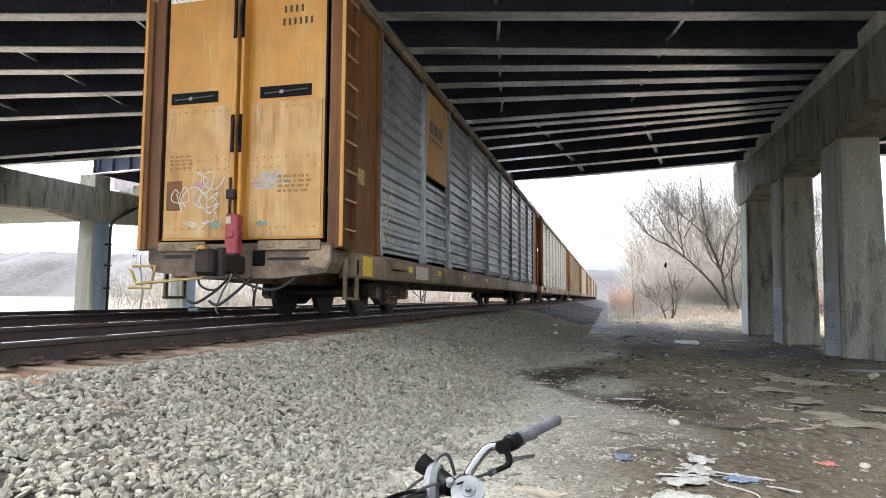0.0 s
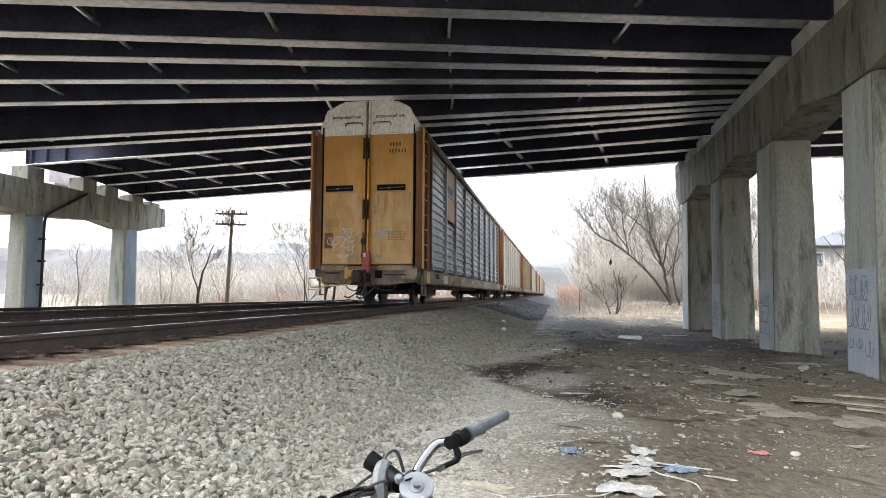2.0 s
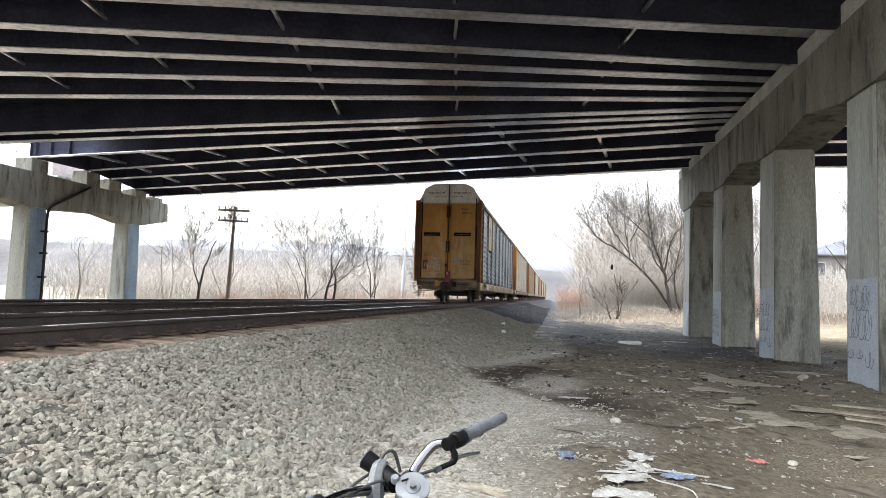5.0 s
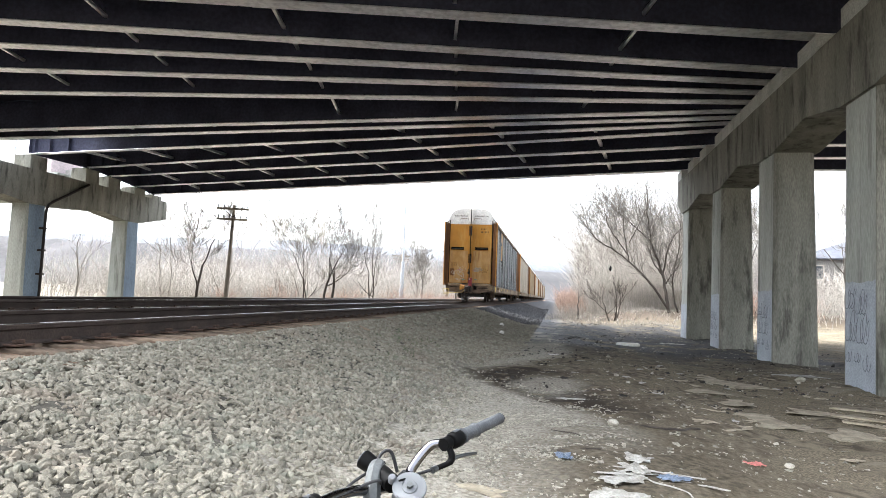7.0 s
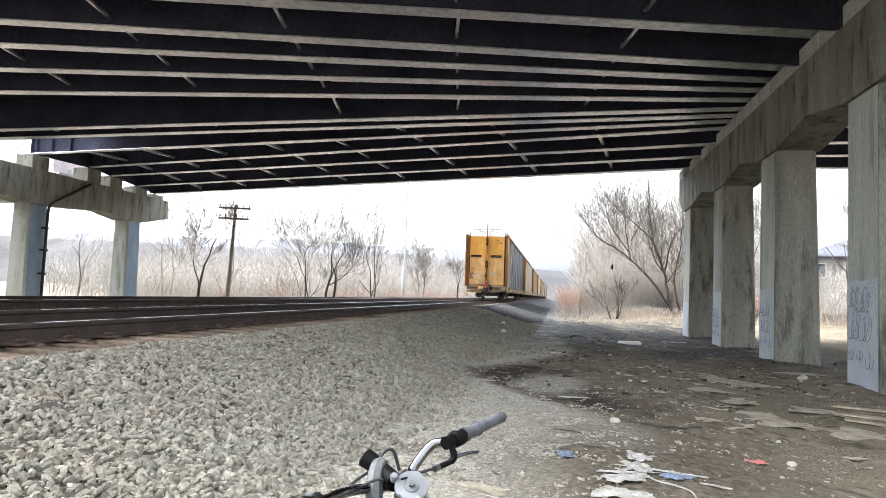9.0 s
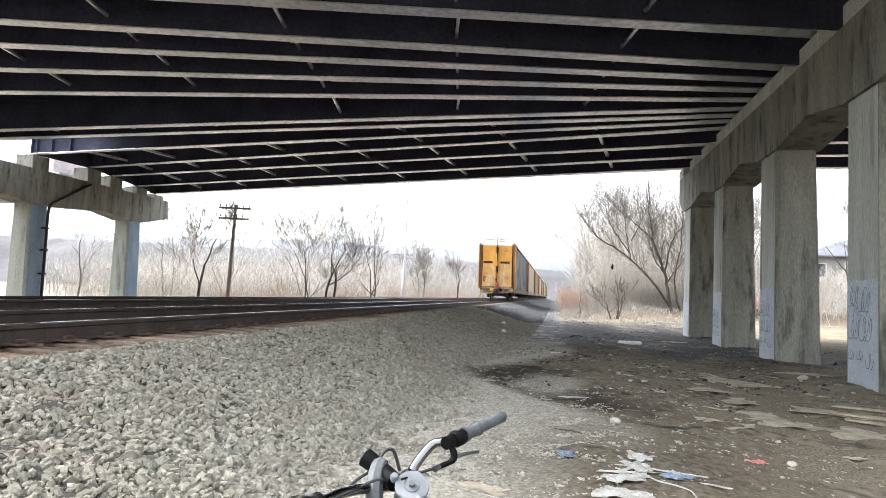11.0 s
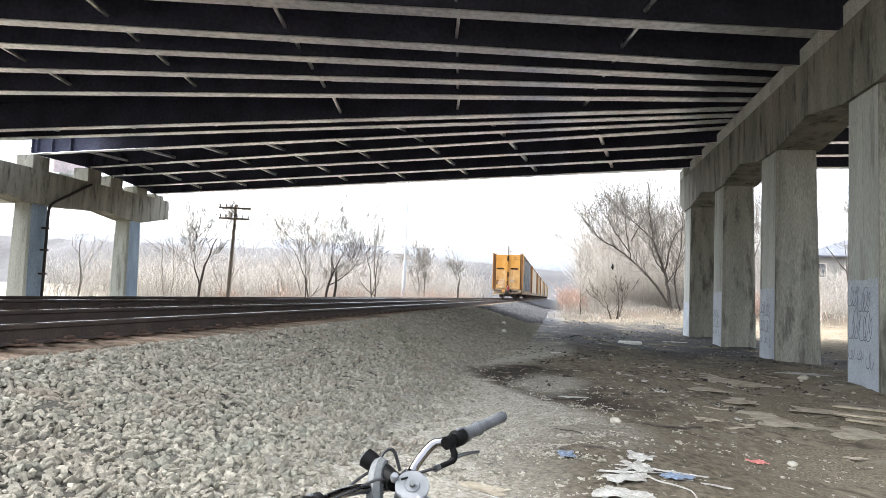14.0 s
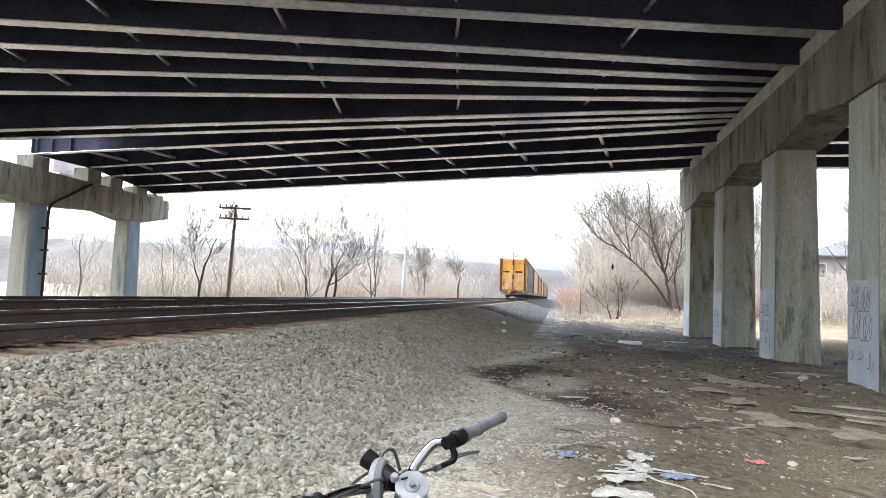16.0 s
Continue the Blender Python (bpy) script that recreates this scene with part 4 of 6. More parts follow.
    # dark gap between the leaves and a lock at its foot
    part("door_gap", Build().box(-0.028, 0.02, 1.2, 0.028, 0.085, 5.8), BLACK, car)
    lock = part("lock_rod", Build().tube([(-0.06, -0.18, 1.2), (-0.06, -0.18, 2.05)], 0.02, 6).box(-0.12, -0.21, 1.74, 0.02, -0.13, 1.88, 0.015).box(-0.1, -0.21, 1.36, 0.0, -0.14, 1.44, 0.01), IRON, car, "dark lock rod on the doors")
    part("header", Build().prism([(u, z) for u, z in end_outline(1.45, 4.87, 5.02, 5.82)[1:]] + [(-u, z) for u, z in end_outline(1.45, 4.87, 5.02, 5.82)[1:]][::-1], 0.09, 0.2), WHITE_TOP, car)


def build_car(style, label, detail=False, group="cars of the train"):
    car = thing("autorack_car", label, "rail car", group)
    L = CAR_LEN
    side_mat, post_mat = {"grey": (GALV, GALV), "pale": (GALV_PALE, GALV_PALE), "yellow": (YELLOW_SIDE, YELLOW_SIDE)}[style]
    build_end(car, detail)
    # far end wall
    part("end_wall", Build().prism([(u, z) for u, z in end_outline(1.31, 1.15, 5.28, 5.83)[1:]] + [(-u, z) for u, z in end_outline(1.31, 1.15, 5.28, 5.83)[1:]][::-1], L - 0.1, L), ORANGE_RUST, car)
    # roof
    roof = [(1.5, 4.93), (1.53, 5.0), (1.5, 5.1), (1.28, 5.42), (0.95, 5.68), (0.6, 5.8), (0, 5.84)]
    full = roof + [(-u, z) for u, z in roof[:-1]][::-1]
    inner = [(u * 0.975, z - 0.05) for u, z in full]
    part("roof", Build().prism(full + inner[::-1], 0.2, L - 0.1), WHITE_TOP if style == "yellow" else GALV, car, "curved metal roof")
    part("deck", Build().box(-1.4, 0.1, 0.98, 1.4, L - 0.05, 1.12), UNDER, car)
    for s in (-1, 1):
        side = part("side_sill", Build().prism([(s * 1.34, 0.62), (s * 1.5, 0.64), (s * 1.52, 0.7), (s * 1.52, 1.0), (s * 1.46, 1.04), (s * 1.34, 1.04)], 0.55, L - 0.3), SILL, car, "dusty side sill")
        rail = part("roof_rail", Build().box(min(s * 1.46, s * 1.56), -0.1, 4.86, max(s * 1.46, s * 1.56), L, 5.0, 0.015), SILL, car)
        # corner post, ladder bay and solid panel by the end
        post = part("corner_post", Build().box(min(s * 1.53, s * 1.65), -0.09, 1.02, max(s * 1.53, s * 1.65), 0.0, 4.98, 0.012), ORANGE_RUST, car, "rusty orange corner post")
        part("post_return", Build().box(min(s * 1.4, s * 1.54), -0.04, 1.02, max(s * 1.345, s * 1.54), 0.45, 4.9), ORANGE_RUST, post, "rusty return behind the corner post")
        part("ladder_backing", Build().box(min(s * 1.541, s * 1.56), -0.05, 1.02, max(s * 1.541, s * 1.56), 0.44, 4.9), ORANGE_RUST, post)
        part("post_edge", Build().box(min(s * 1.6, s * 1.655), -0.11, 1.04, max(s * 1.6, s * 1.655), -0.088, 5.0, 0.006), ORANGE, post)
        ladder = part("ladder", Build().box(min(s * 1.56, s * 1.63), 0.43, 1.04, max(s * 1.56, s * 1.63), 0.49, 4.95, 0.008), ORANGE_RUST, car, "orange ladder on the corner")
        for i in range(9):
            part("rung", Build().tube([(s * 1.62, -0.09, 1.3 + i * 0.42), (s * 1.62, 0.46, 1.3 + i * 0.42)], 0.017, 6), ORANGE_PALE, ladder)
        for y0, y1 in ((0.49, 1.77), (L - 1.6, L - 0.1)):
            part("end_panel", Build().box(min(s * 1.4, s * 1.47), y0, 1.03, max(s * 1.4, s * 1.47), y1, 4.9, 0.01).box(min(s * 1.47, s * 1.53), y1 - 0.1, 1.03, max(s * 1.47, s * 1.53), y1, 4.9, 0.01), ORANGE_RUST, car, "rust-streaked orange end panel")
        posts = [1.8, 4.55, 6.75, 9.35, 12.0, 14.65, 17.3, 19.95, 22.6, L - 1.62]
        for i, (y0, y1) in enumerate(zip(posts, posts[1:])):
            # ribbed sheet: ribs run along the car
            zs, n = 1.06, 15
            step = (4.86 - zs) / n
            prof = []
            for k in range(n):
                z = zs + k * step
                prof += [(1.40, z), (1.40, z + step * 0.45), (1.445, z + step * 0.6), (1.445, z + step * 0.85)]
            prof += [(1.40, 4.86)]
            lower = prof
            mat_ = side_mat
            if i == 1 and style == "grey":
                lower = prof[:29] + [(1.40, prof[28][1] + 0.02)]
                pl = part("logo_panel", Build().box(min(s * 1.40, s * 1.455), y0 + 0.08, 2.98, max(s * 1.40, s * 1.455), y1 - 0.08, 4.86, 0.01), ORANGE_PALE, car, "flat orange upper side panel with a dark mark")
                if s > 0:
                    sh = Build()
                    for q in range(3):
                        sh.box(1.456, y0 + 0.5 + q * 0.4, 3.95, 1.46, y0 + 0.8 + q * 0.4, 4.22)
                    sh.box(1.456, y0 + 0.5, 3.8, 1.46, y0 + 1.62, 3.86)
                    part("mark", sh, INK, pl, "plain dark mark")
            pts = [(s * u, z) for u, z in lower]
            sheet = Build()
            v = [(u, y, z) for y in (y0 + 0.06, y1 - 0.06) for u, z in pts] + [(u - s * 0.02, y, z) for y in (y0 + 0.06, y1 - 0.06) for u, z in pts]
            m = len(pts)
            f = [(k, k + 1, k + 1 + m, k + m) for k in range(m - 1)] + [(2 * m + k + m, 2 * m + k + 1 + m, 2 * m + k + 1, 2 * m + k) for k in range(m - 1)]
            f += [(0, m, 3 * m, 2 * m), (m - 1, 3 * m - 1, 4 * m - 1, 2 * m - 1)]
            f += [(k, 2 * m + k, 2 * m + k + 1, k + 1) for k in range(m - 1)] + [(m + k, m + k + 1, 3 * m + k + 1, 3 * m + k) for k in range(m - 1)]
            sheet.add(v, f)
            part("side_panel", sheet, mat_, car)
            part("side_post", Build().box(min(s * 1.39, s * 1.52), y0 - 0.05, 1.03, max(s * 1.39, s * 1.52), y0 + 0.05, 4.88, 0.012).prism([(s * 1.5, 1.03), (s * 1.56, 1.03), (s * 1.5, 1.7)], y0 - 0.03, y0 + 0.03), post_mat, car)
        if s > 0:
            part("reflector", Build().box(1.521, 1.02, 0.67, 1.526, 1.45, 0.98), YELLOW, side, "yellow reflective patch")
            for y in (3.4, 5.6, 8.2, 11.5):
                part("reflector", Build().box(1.521, y, 0.82, 1.526, y + 0.3, 0.93), YELLOW, side, "yellow reflective strip")
            part("sill_bracket", Build().box(1.52, 2.4, 0.82, 1.64, 3.0, 0.98, 0.02), SILL, side)
            part("data_plate", Build().box(1.521, 3.9, 0.7, 1.525, 4.8, 0.96), WHITE, side)
    # end sill, coupler, brake gear
    part("end_sill", Build().prism([(-1.48, 0.86), (-1.4, 0.7), (-0.6, 0.6), (0.6, 0.6), (1.4, 0.68), (1.48, 0.84), (1.48, 1.1), (-1.48, 1.1)], -0.06, 0.35), UNDER, car, "grimy riveted end sill")
    part("buffer_plate", Build().box(0.35, -0.1, 1.0, 1.32, -0.05, 1.14, 0.01).box(0.5, -0.12, 1.03, 0.62, -0.1, 1.12, 0.01).box(1.0, -0.12, 1.03, 1.16, -0.1, 1.12, 0.01), SILL, car, "scuffed grey buffer plate")
    part("buffer_plate", Build().box(-1.3, -0.1, 1.0, -0.5, -0.05, 1.14, 0.01).box(-1.2, -0.12, 1.03, -1.02, -0.1, 1.12, 0.01).box(-0.75, -0.12, 1.03, -0.6, -0.1, 1.12, 0.01), SILL, car, "scuffed grey buffer plate")
    part("sill_strap", Build().box(-1.2, -0.075, 0.9, -0.75, -0.055, 0.95, 0.005), IRON, car)
    part("sill_strap", Build().box(0.5, -0.075, 0.86, 1.15, -0.055, 0.9, 0.005), IRON, car)
    part("sill_patch", Build().prism([(1.0, 0.8), (1.38, 0.74), (1.46, 0.86), (1.46, 1.06), (1.2, 1.06)], -0.068, -0.055), SILL, car, "pale scraped patch on the sill")
    # the pocket's dark inside is a black plate set on the sill
    part("sill_pocket", Build().box(0.26, -0.075, 0.78, 0.46, -0.055, 1.0, 0.01), BLACK, car)
    coup = part("coupler", Build().box(-0.14, -0.55, 0.66, 0.14, 0.2, 0.92, 0.03).box(-0.2, -0.8, 0.62, 0.08, -0.5, 0.98, 0.05).tube([(0.12, -0.62, 0.62), (0.12, -0.62, 1.0)], 0.06, 8), IRON, car, "rusty knuckle coupler")
    part("rust_bracket", Build().box(-0.58, -0.2, 0.76, -0.44, -0.06, 1.08, 0.02).box(-0.45, -0.24, 0.9, -0.22, -0.06, 1.02, 0.03).tube([(-0.36, -0.3, 0.88), (-0.36, -0.1, 0.88)], 0.07, 10).box(-0.52, -0.26, 0.8, -0.42, -0.2, 0.88, 0.01), ORANGE, car, "rust-orange brake bracket")
    lever = Build().tube([(-1.62, -0.25, 0.72), (-1.5, -0.28, 0.52), (-0.4, -0.3, 0.6), (-0.2, -0.4, 0.8)], 0.022, 6).tube([(-1.6, -0.25, 0.78), (-1.25, -0.2, 0.78), (-1.25, -0.28, 0.46), (-1.62, -0.28, 0.46)], 0.022, 6)
    part("uncoupling_lever", lever, YELLOW_OLD, car, "worn yellow uncoupling lever")
    for dx, sag in ((-0.1, 0.18), (0.24, 0.1)):
        part("brake_hose", Build().tube(hermite([(dx + 0.1, -0.2, 0.62), (dx, -0.4, 0.42), (dx - 0.22, -0.5, 0.2 + sag * 0.3), (dx - 0.36, -0.52, 0.28)], 6), 0.02, 7), RUBBER, car, "black rubber brake hose")
    part("air_hose", Build().tube(hermite([(-0.55, -0.16, 0.7), (-0.45, -0.25, 0.5), (-0.15, -0.32, 0.44), (0.1, -0.3, 0.7), (0.12, -0.2, 1.0)], 6), 0.016, 6), RUBBER, car)
    part("air_hose", Build().tube(hermite([(0.1, -0.3, 0.7), (0.4, -0.35, 0.5), (0.75, -0.3, 0.44), (0.95, -0.1, 0.6)], 6), 0.02, 6), RUBBER, car)
    part("hose_glad", Build().box(-0.42, -0.57, 0.12, -0.26, -0.46, 0.2, 0.02), ALLOY, car)
    for s in (-1, 1):
        part("stirrup", Build().box(s * 1.5 - 0.02, 0.35, 0.32, s * 1.5 + 0.02, 0.42, 0.9).box(s * 1.5 - 0.02, 0.8, 0.32, s * 1.5 + 0.02, 0.87, 0.9).box(s * 1.5 - 0.03, 0.35, 0.3, s * 1.5 + 0.03, 0.87, 0.34), SILL, car, "bent steel stirrup step")
    # centre sill and running gear
    part("centre_sill", Build().box(-0.35, 0.3, 0.55, 0.35, L - 0.2, 0.98, 0.02), UNDER, car)
    for yc in (3.65, L - 3.65):
        truck = part("truck", Build().box(-1.0, yc - 0.25, 0.42, 1.0, yc + 0.25, 0.66, 0.04), IRON, car, "cast steel truck")
        for s in (-1, 1):
            prof = [(yc - 1.15, 0.36), (yc - 1.1, 0.58), (yc - 0.55, 0.66), (yc + 0.55, 0.66), (yc + 1.1, 0.58), (yc + 1.15, 0.36), (yc + 0.7, 0.36), (yc + 0.42, 0.2), (yc - 0.42, 0.2), (yc - 0.7, 0.36)]
            fr = Build().prism(prof, s * 0.98 - 0.07, s * 0.98 + 0.07, axis="x")
            sf = part("side_frame", fr, IRON, truck)
            for q in (-0.22, 0.0, 0.22):
                coil = [(s * 1.09 + 0.06 * math.cos(a * 0.8), yc + q + 0.06 * math.sin(a * 0.8), 0.22 + a * 0.0085) for a in range(44)]
                part("spring", Build().tube(coil, 0.018, 5), UNDER, truck)
            for q in (-0.85, 0.85):
                part("axle_box", Build().tube([(s * 1.0, yc + q, 0.42), (s * 1.14, yc + q, 0.42)], 0.12, 10), UNDER, truck)
        for off in (-0.85, 0.85):
            w = Build().tube([(-0.9, 0, 0), (0.9, 0, 0)], 0.08, 10)
            for s in (-1, 1):
                w.tube([(s * 0.82, 0, 0), (s * 0.80, 0, 0), (s * 0.79, 0, 0), (s * 0.70, 0, 0), (s * 0.695, 0, 0), (s * 0.67, 0, 0)], [0.36, 0.405, 0.419, 0.419, 0.448, 0.445], 32)
                w.tube([(s * 0.86, 0, 0), (s * 0.815, 0, 0)], [0.13, 0.16], 12)
                for k in range(6):
                    w.box(s * 0.825 - 0.006, 0.2 * math.cos(k * 1.047) - 0.03, 0.2 * math.sin(k * 1.047) - 0.03, s * 0.825 + 0.006, 0.2 * math.cos(k * 1.047) + 0.03, 0.2 * math.sin(k * 1.047) + 0.03, 0.004)
            ws = part("wheelset", w, WHEEL, car, "worn steel wheels on an axle", smooth=40, at=pose(0, yc + off, 0.42))
            ws["hub"] = yc + off
    return car


def build_train():
    cars = [build_car("grey", "rail car with orange end doors and dull ribbed grey sides", True)]
    cars[0].name = "autorack_car"
    c = cars[0]
    # marker device, worn numbers and scrawls on the last car
    eot = part("end_marker", Build().box(-0.02, -0.36, 0.93, 0.18, -0.2, 1.5, 0.02).box(0.03, -0.38, 1.16, 0.13, -0.36, 1.26, 0.01), RED, c, "red end-of-train marker box")
    part("marker_hose", Build().tube(hermite([(0.08, -0.3, 0.82), (0.1, -0.36, 0.62), (0.02, -0.42, 0.4), (-0.06, -0.44, 0.18), (-0.02, -0.44, 0.1)], 6), 0.014, 6), ALLOY, eot, "pale hose hanging from the marker")
    part("marker_stripe", Build().box(0.0, -0.364, 1.36, 0.08, -0.359, 1.46), WHITE, eot)
    part("marker_foot", Build().box(0.0, -0.34, 0.78, 0.12, -0.22, 0.95, 0.02), ALLOY, eot)
    for i, (x, z, w) in enumerate([(0.64 + i * 0.09, 4.5, 0.035) for i in range(4)] + [(0.62 + i * 0.088, 4.31, 0.035) for i in range(6)]):
        part("stencil_bar", Build().box(x, -0.004, z, x + w, 0.0, z + 0.105), LETTER, c, "worn dark stencil bar")
    small = Build()
    rr = random.Random(8)
    for r in range(4):
        x = 0.6
        while x < 1.05:
            w = rr.uniform(0.04, 0.12)
            small.box(x, -0.017, 2.05 - r * 0.07, x + w, -0.0145, 2.09 - r * 0.07)
            x += w + 0.03
    for r in range(4):
        x = -1.2
        while x < -0.85:
            w = rr.uniform(0.04, 0.1)
            small.box(x, -0.017, 2.42 - r * 0.06, x + w, -0.0145, 2.45 - r * 0.06)
            x += w + 0.03
    tagged(part("stencil_marks", small, LETTER_OLD, c), kind="stuff")
    g = Build()
    for seed, x, z, w, h in ((1, -1.28, 1.6, 0.5, 0.42), (3, -1.0, 1.5, 0.7, 0.55), (6, -0.85, 1.8, 0.55, 0.5), (12, -0.9, 1.3, 0.5, 0.4), (14, -0.7, 1.5, 0.4, 0.4)):
        g = Build()
        stroke(g, [p + Vector((x, 0, z)) for p in scrawl(seed, w, h, 11)], 0.017, 0.0015 * (seed % 5))
        part("scrawl", g, WHITE, c, "looping white spray-paint scrawl", at=pose(0, -0.02, 0), fix=False)
    haze = Build()
    r2 = random.Random(2)
    pts = [(0.5 + 0.32 * math.cos(a * 0.52) * r2.uniform(0.75, 1.1), 2.02 + 0.17 * math.sin(a * 0.52) * r2.uniform(0.6, 1.15)) for a in range(12)]
    haze.add([(x, -0.0165, z) for x, z in pts], [tuple(range(12))])
    part("faded_tag", haze, mat("faded_blue_tag", (0.27, 0.285, 0.29), (0.4, 0.26, 0.12), 0.7, scale=7, fine=30, bump=0, contrast=0.7), c, "faded pale blue paint smear", fix=False)
    g = Build()
    for seed, z in ((21, 1.2), (25, 1.55), (28, 1.9), (31, 1.15)):
        g = Build()
        stroke(g, [p + Vector((0.0, 0, z)) for p in scrawl(seed, 0.7, 0.55, 16)], 0.024, 0.0015 * (seed % 4))
        part("scrawl", g, WHITE, c, "white spray-paint scrawl", at=Matrix.Translation((1.452, 1.9, 0)) @ Matrix.Rotation(radians(90), 4, "Z"), fix=False)
    for x, z, w, h, col, nm in ((-0.62, 2.0, 0.4, 0.05, (0.38, 0.2, 0.17), "faded_pink_spray"), (-0.4, 1.38, 0.22, 0.06, (0.16, 0.24, 0.17), "faded_green_spray"), (0.36, 1.4, 0.22, 0.045, (0.16, 0.24, 0.17), "faded_green_spray"), (0.26, 1.98, 0.24, 0.035, (0.38, 0.2, 0.17), "faded_pink_spray")):
        sm = Build()
        rag = [(x + w * math.cos(a * 0.63) * r2.uniform(0.5, 1.1) / 2, z + h * math.sin(a * 0.63) * r2.uniform(0.5, 1.2)) for a in range(10)]
        sm.add([(u, -0.0195, v_) for u, v_ in rag], [tuple(range(10))])
        part("spray_smear", sm, mat(nm, col, tuple(q * 0.7 + 0.08 for q in col), 0.7, scale=9, fine=40, bump=0), c, "faded spray-paint smear", fix=False)
    part("patch_panel", Build().box(-1.24, -0.024, 1.62, -0.98, -0.0145, 2.06, 0.004), ORANGE_RUST, c, "rusty patch plate")
    part("car_placard", Build().box(1.471, 0.8, 2.1, 1.478, 1.15, 2.34), YELLOW_OLD, c)
    pale = build_car("pale", "rail car with pale ribbed sides")
    yellow = build_car("yellow", "rail car with dusty tan ribbed sides")
    cars += [pale, yellow, copy_thing(pale, Matrix()), copy_thing(yellow, Matrix()), copy_thing(pale, Matrix()), copy_thing(pale, Matrix()), copy_thing(yellow, Matrix())]
    return cars


CARS = build_train()


# ---- poles, house ----
def utility_pole(x, y, z, h, arms, r=0.125, label="weathered wooden utility pole with two crossarms"):
    t = thing("utility_pole", label, "utility pole", "utility poles", at=pose(x, y, z, 0, 2.2, 0))
    part("shaft", Build().tube([(0, 0, -0.5), (0, 0, h * 0.5), (0, 0, h)], [r * 1.2, r, r * 0.75], 10), WOOD_POLE, t, smooth=60)
    for dz, w in arms:
        arm = part("crossarm", Build().box(-w, -0.2, h - dz - 0.07, w, -0.08, h - dz + 0.07, 0.01), WOOD_POLE, t)
        for i in range(6):
            u = -w + 0.1 + (2 * w - 0.2) * i / 5
            part("insulator", Build().tube([(u, -0.14, h - dz + 0.07), (u, -0.14, h - dz + 0.16), (u, -0.14, h - dz + 0.26)], [0.02, 0.05, 0.03], 6), GREY_PLASTIC, arm)
        for q in (-1, 1):
            part("brace", Build().tube([(q * w * 0.55, -0.12, h - dz - 0.06), (0, -0.12, h - dz - 0.55)], 0.02, 4), IRON, arm)
    return t


utility_pole(-21.4, 40, -0.25, 7.0, ((0.25, 1.15), (0.95, 1.1)))
utility_pole(-29, 120, -0.25, 9.0, ((0.3, 1.9), (0.9, 1.6)), 0.2, "distant wooden utility pole among bare trees")


def mast():
    t = thing("light_mast", "tall pale galvanised mast standing in dry brush", "mast", at=pose(-14.75, 62, -0.25))
    part("lower_shaft", Build().tube([(0, 0, 0), (0.1, 0, 4.6)], [0.2, 0.17], 12), MAST, t, smooth=60)
    part("upper_shaft", Build().tube([(0.1, 0, 4.6), (0.15, 0, 12.5)], [0.1, 0.05], 8), MAST, t, smooth=60)


mast()


def house():
    t = thing("house", "cream house with a grey hipped roof", "house", at=pose(30.2, 72, 1.0, 0, 0, -6))
    body = part("wall", Build().box(-6, -4, 0, 6, 4, 5.2), SIDING, t)
    for k in range(16):
        part("siding_board", Build().box(-6.03, -4.03, 0.3 + k * 0.3, 6.03, -4.0, 0.58 + k * 0.3, 0.008), SIDING, body)
    rf = Build().add([(-6.5, -4.5, 5.2), (6.5, -4.5, 5.2), (6.5, 4.5, 5.2), (-6.5, 4.5, 5.2), (-1.0, 0, 7.2), (1.0, 0, 7.2), (-6.5, -4.5, 5.05), (6.5, -4.5, 5.05), (6.5, 4.5, 5.05), (-6.5, 4.5, 5.05)],
                     [(0, 1, 5, 4), (1, 2, 5), (2, 3, 4, 5), (3, 0, 4), (0, 6, 7, 1), (1, 7, 8, 2), (2, 8, 9, 3), (3, 9, 6, 0), (6, 9, 8, 7)])
    part("roof", rf, SHINGLE, t, "grey shingled hipped roof")
    for x in (-4.6, -1.5, 1.4, 4):
        w = part("window", Build().box(x - 0.6, -4.1, 3.0, x + 0.6, -4.0, 4.5), WHITE, t)
        part("pane", Build().box(x - 0.5, -4.12, 3.1, x + 0.5, -4.09, 4.4), GLASS_DARK, w)


house()


# ---- trees and brush ----
def grow(b, p, d, length, r, depth, rng, twist=0.35, split=2, up=0.06, minr=0.004, sides=5, thin=None, decay=0.76):
    n = 4
    pts, rad = [p.copy()], [r]
    for i in range(n):
        d = (d + Vector((rng.gauss(0, 1), rng.gauss(0, 1), rng.gauss(0, 0.7))) * twist * 0.32 + Vector((0, 0, up * 0.5))).normalized()
        p = p + d * (length / n)
        pts.append(p.copy())
        rad.append(max(minr, r * (1 - 0.4 * (i + 1) / n)))
    tgt = b if r > 0.035 or thin is None else thin
    tgt.tube(pts, rad, sides if r > 0.03 else 3)
    if depth <= 0:
        return
    kids = split + (1 if rng.random() < 0.4 else 0)
    for k in range(kids):
        i = n if k == 0 else rng.randint(1, n)
        axis = Vector((rng.gauss(0, 1), rng.gauss(0, 1), rng.gauss(0, 0.6))).normalized()
        nd = (d + axis * rng.uniform(0.3, 0.6 if k == 0 else 1.1)).normalized()
        grow(b, pts[i], nd, length * rng.uniform(decay - 0.14, decay + 0.12), rad[i] * (0.78 if k == 0 else 0.6), depth - 1, rng, twist, split, up, minr, sides, thin, decay)


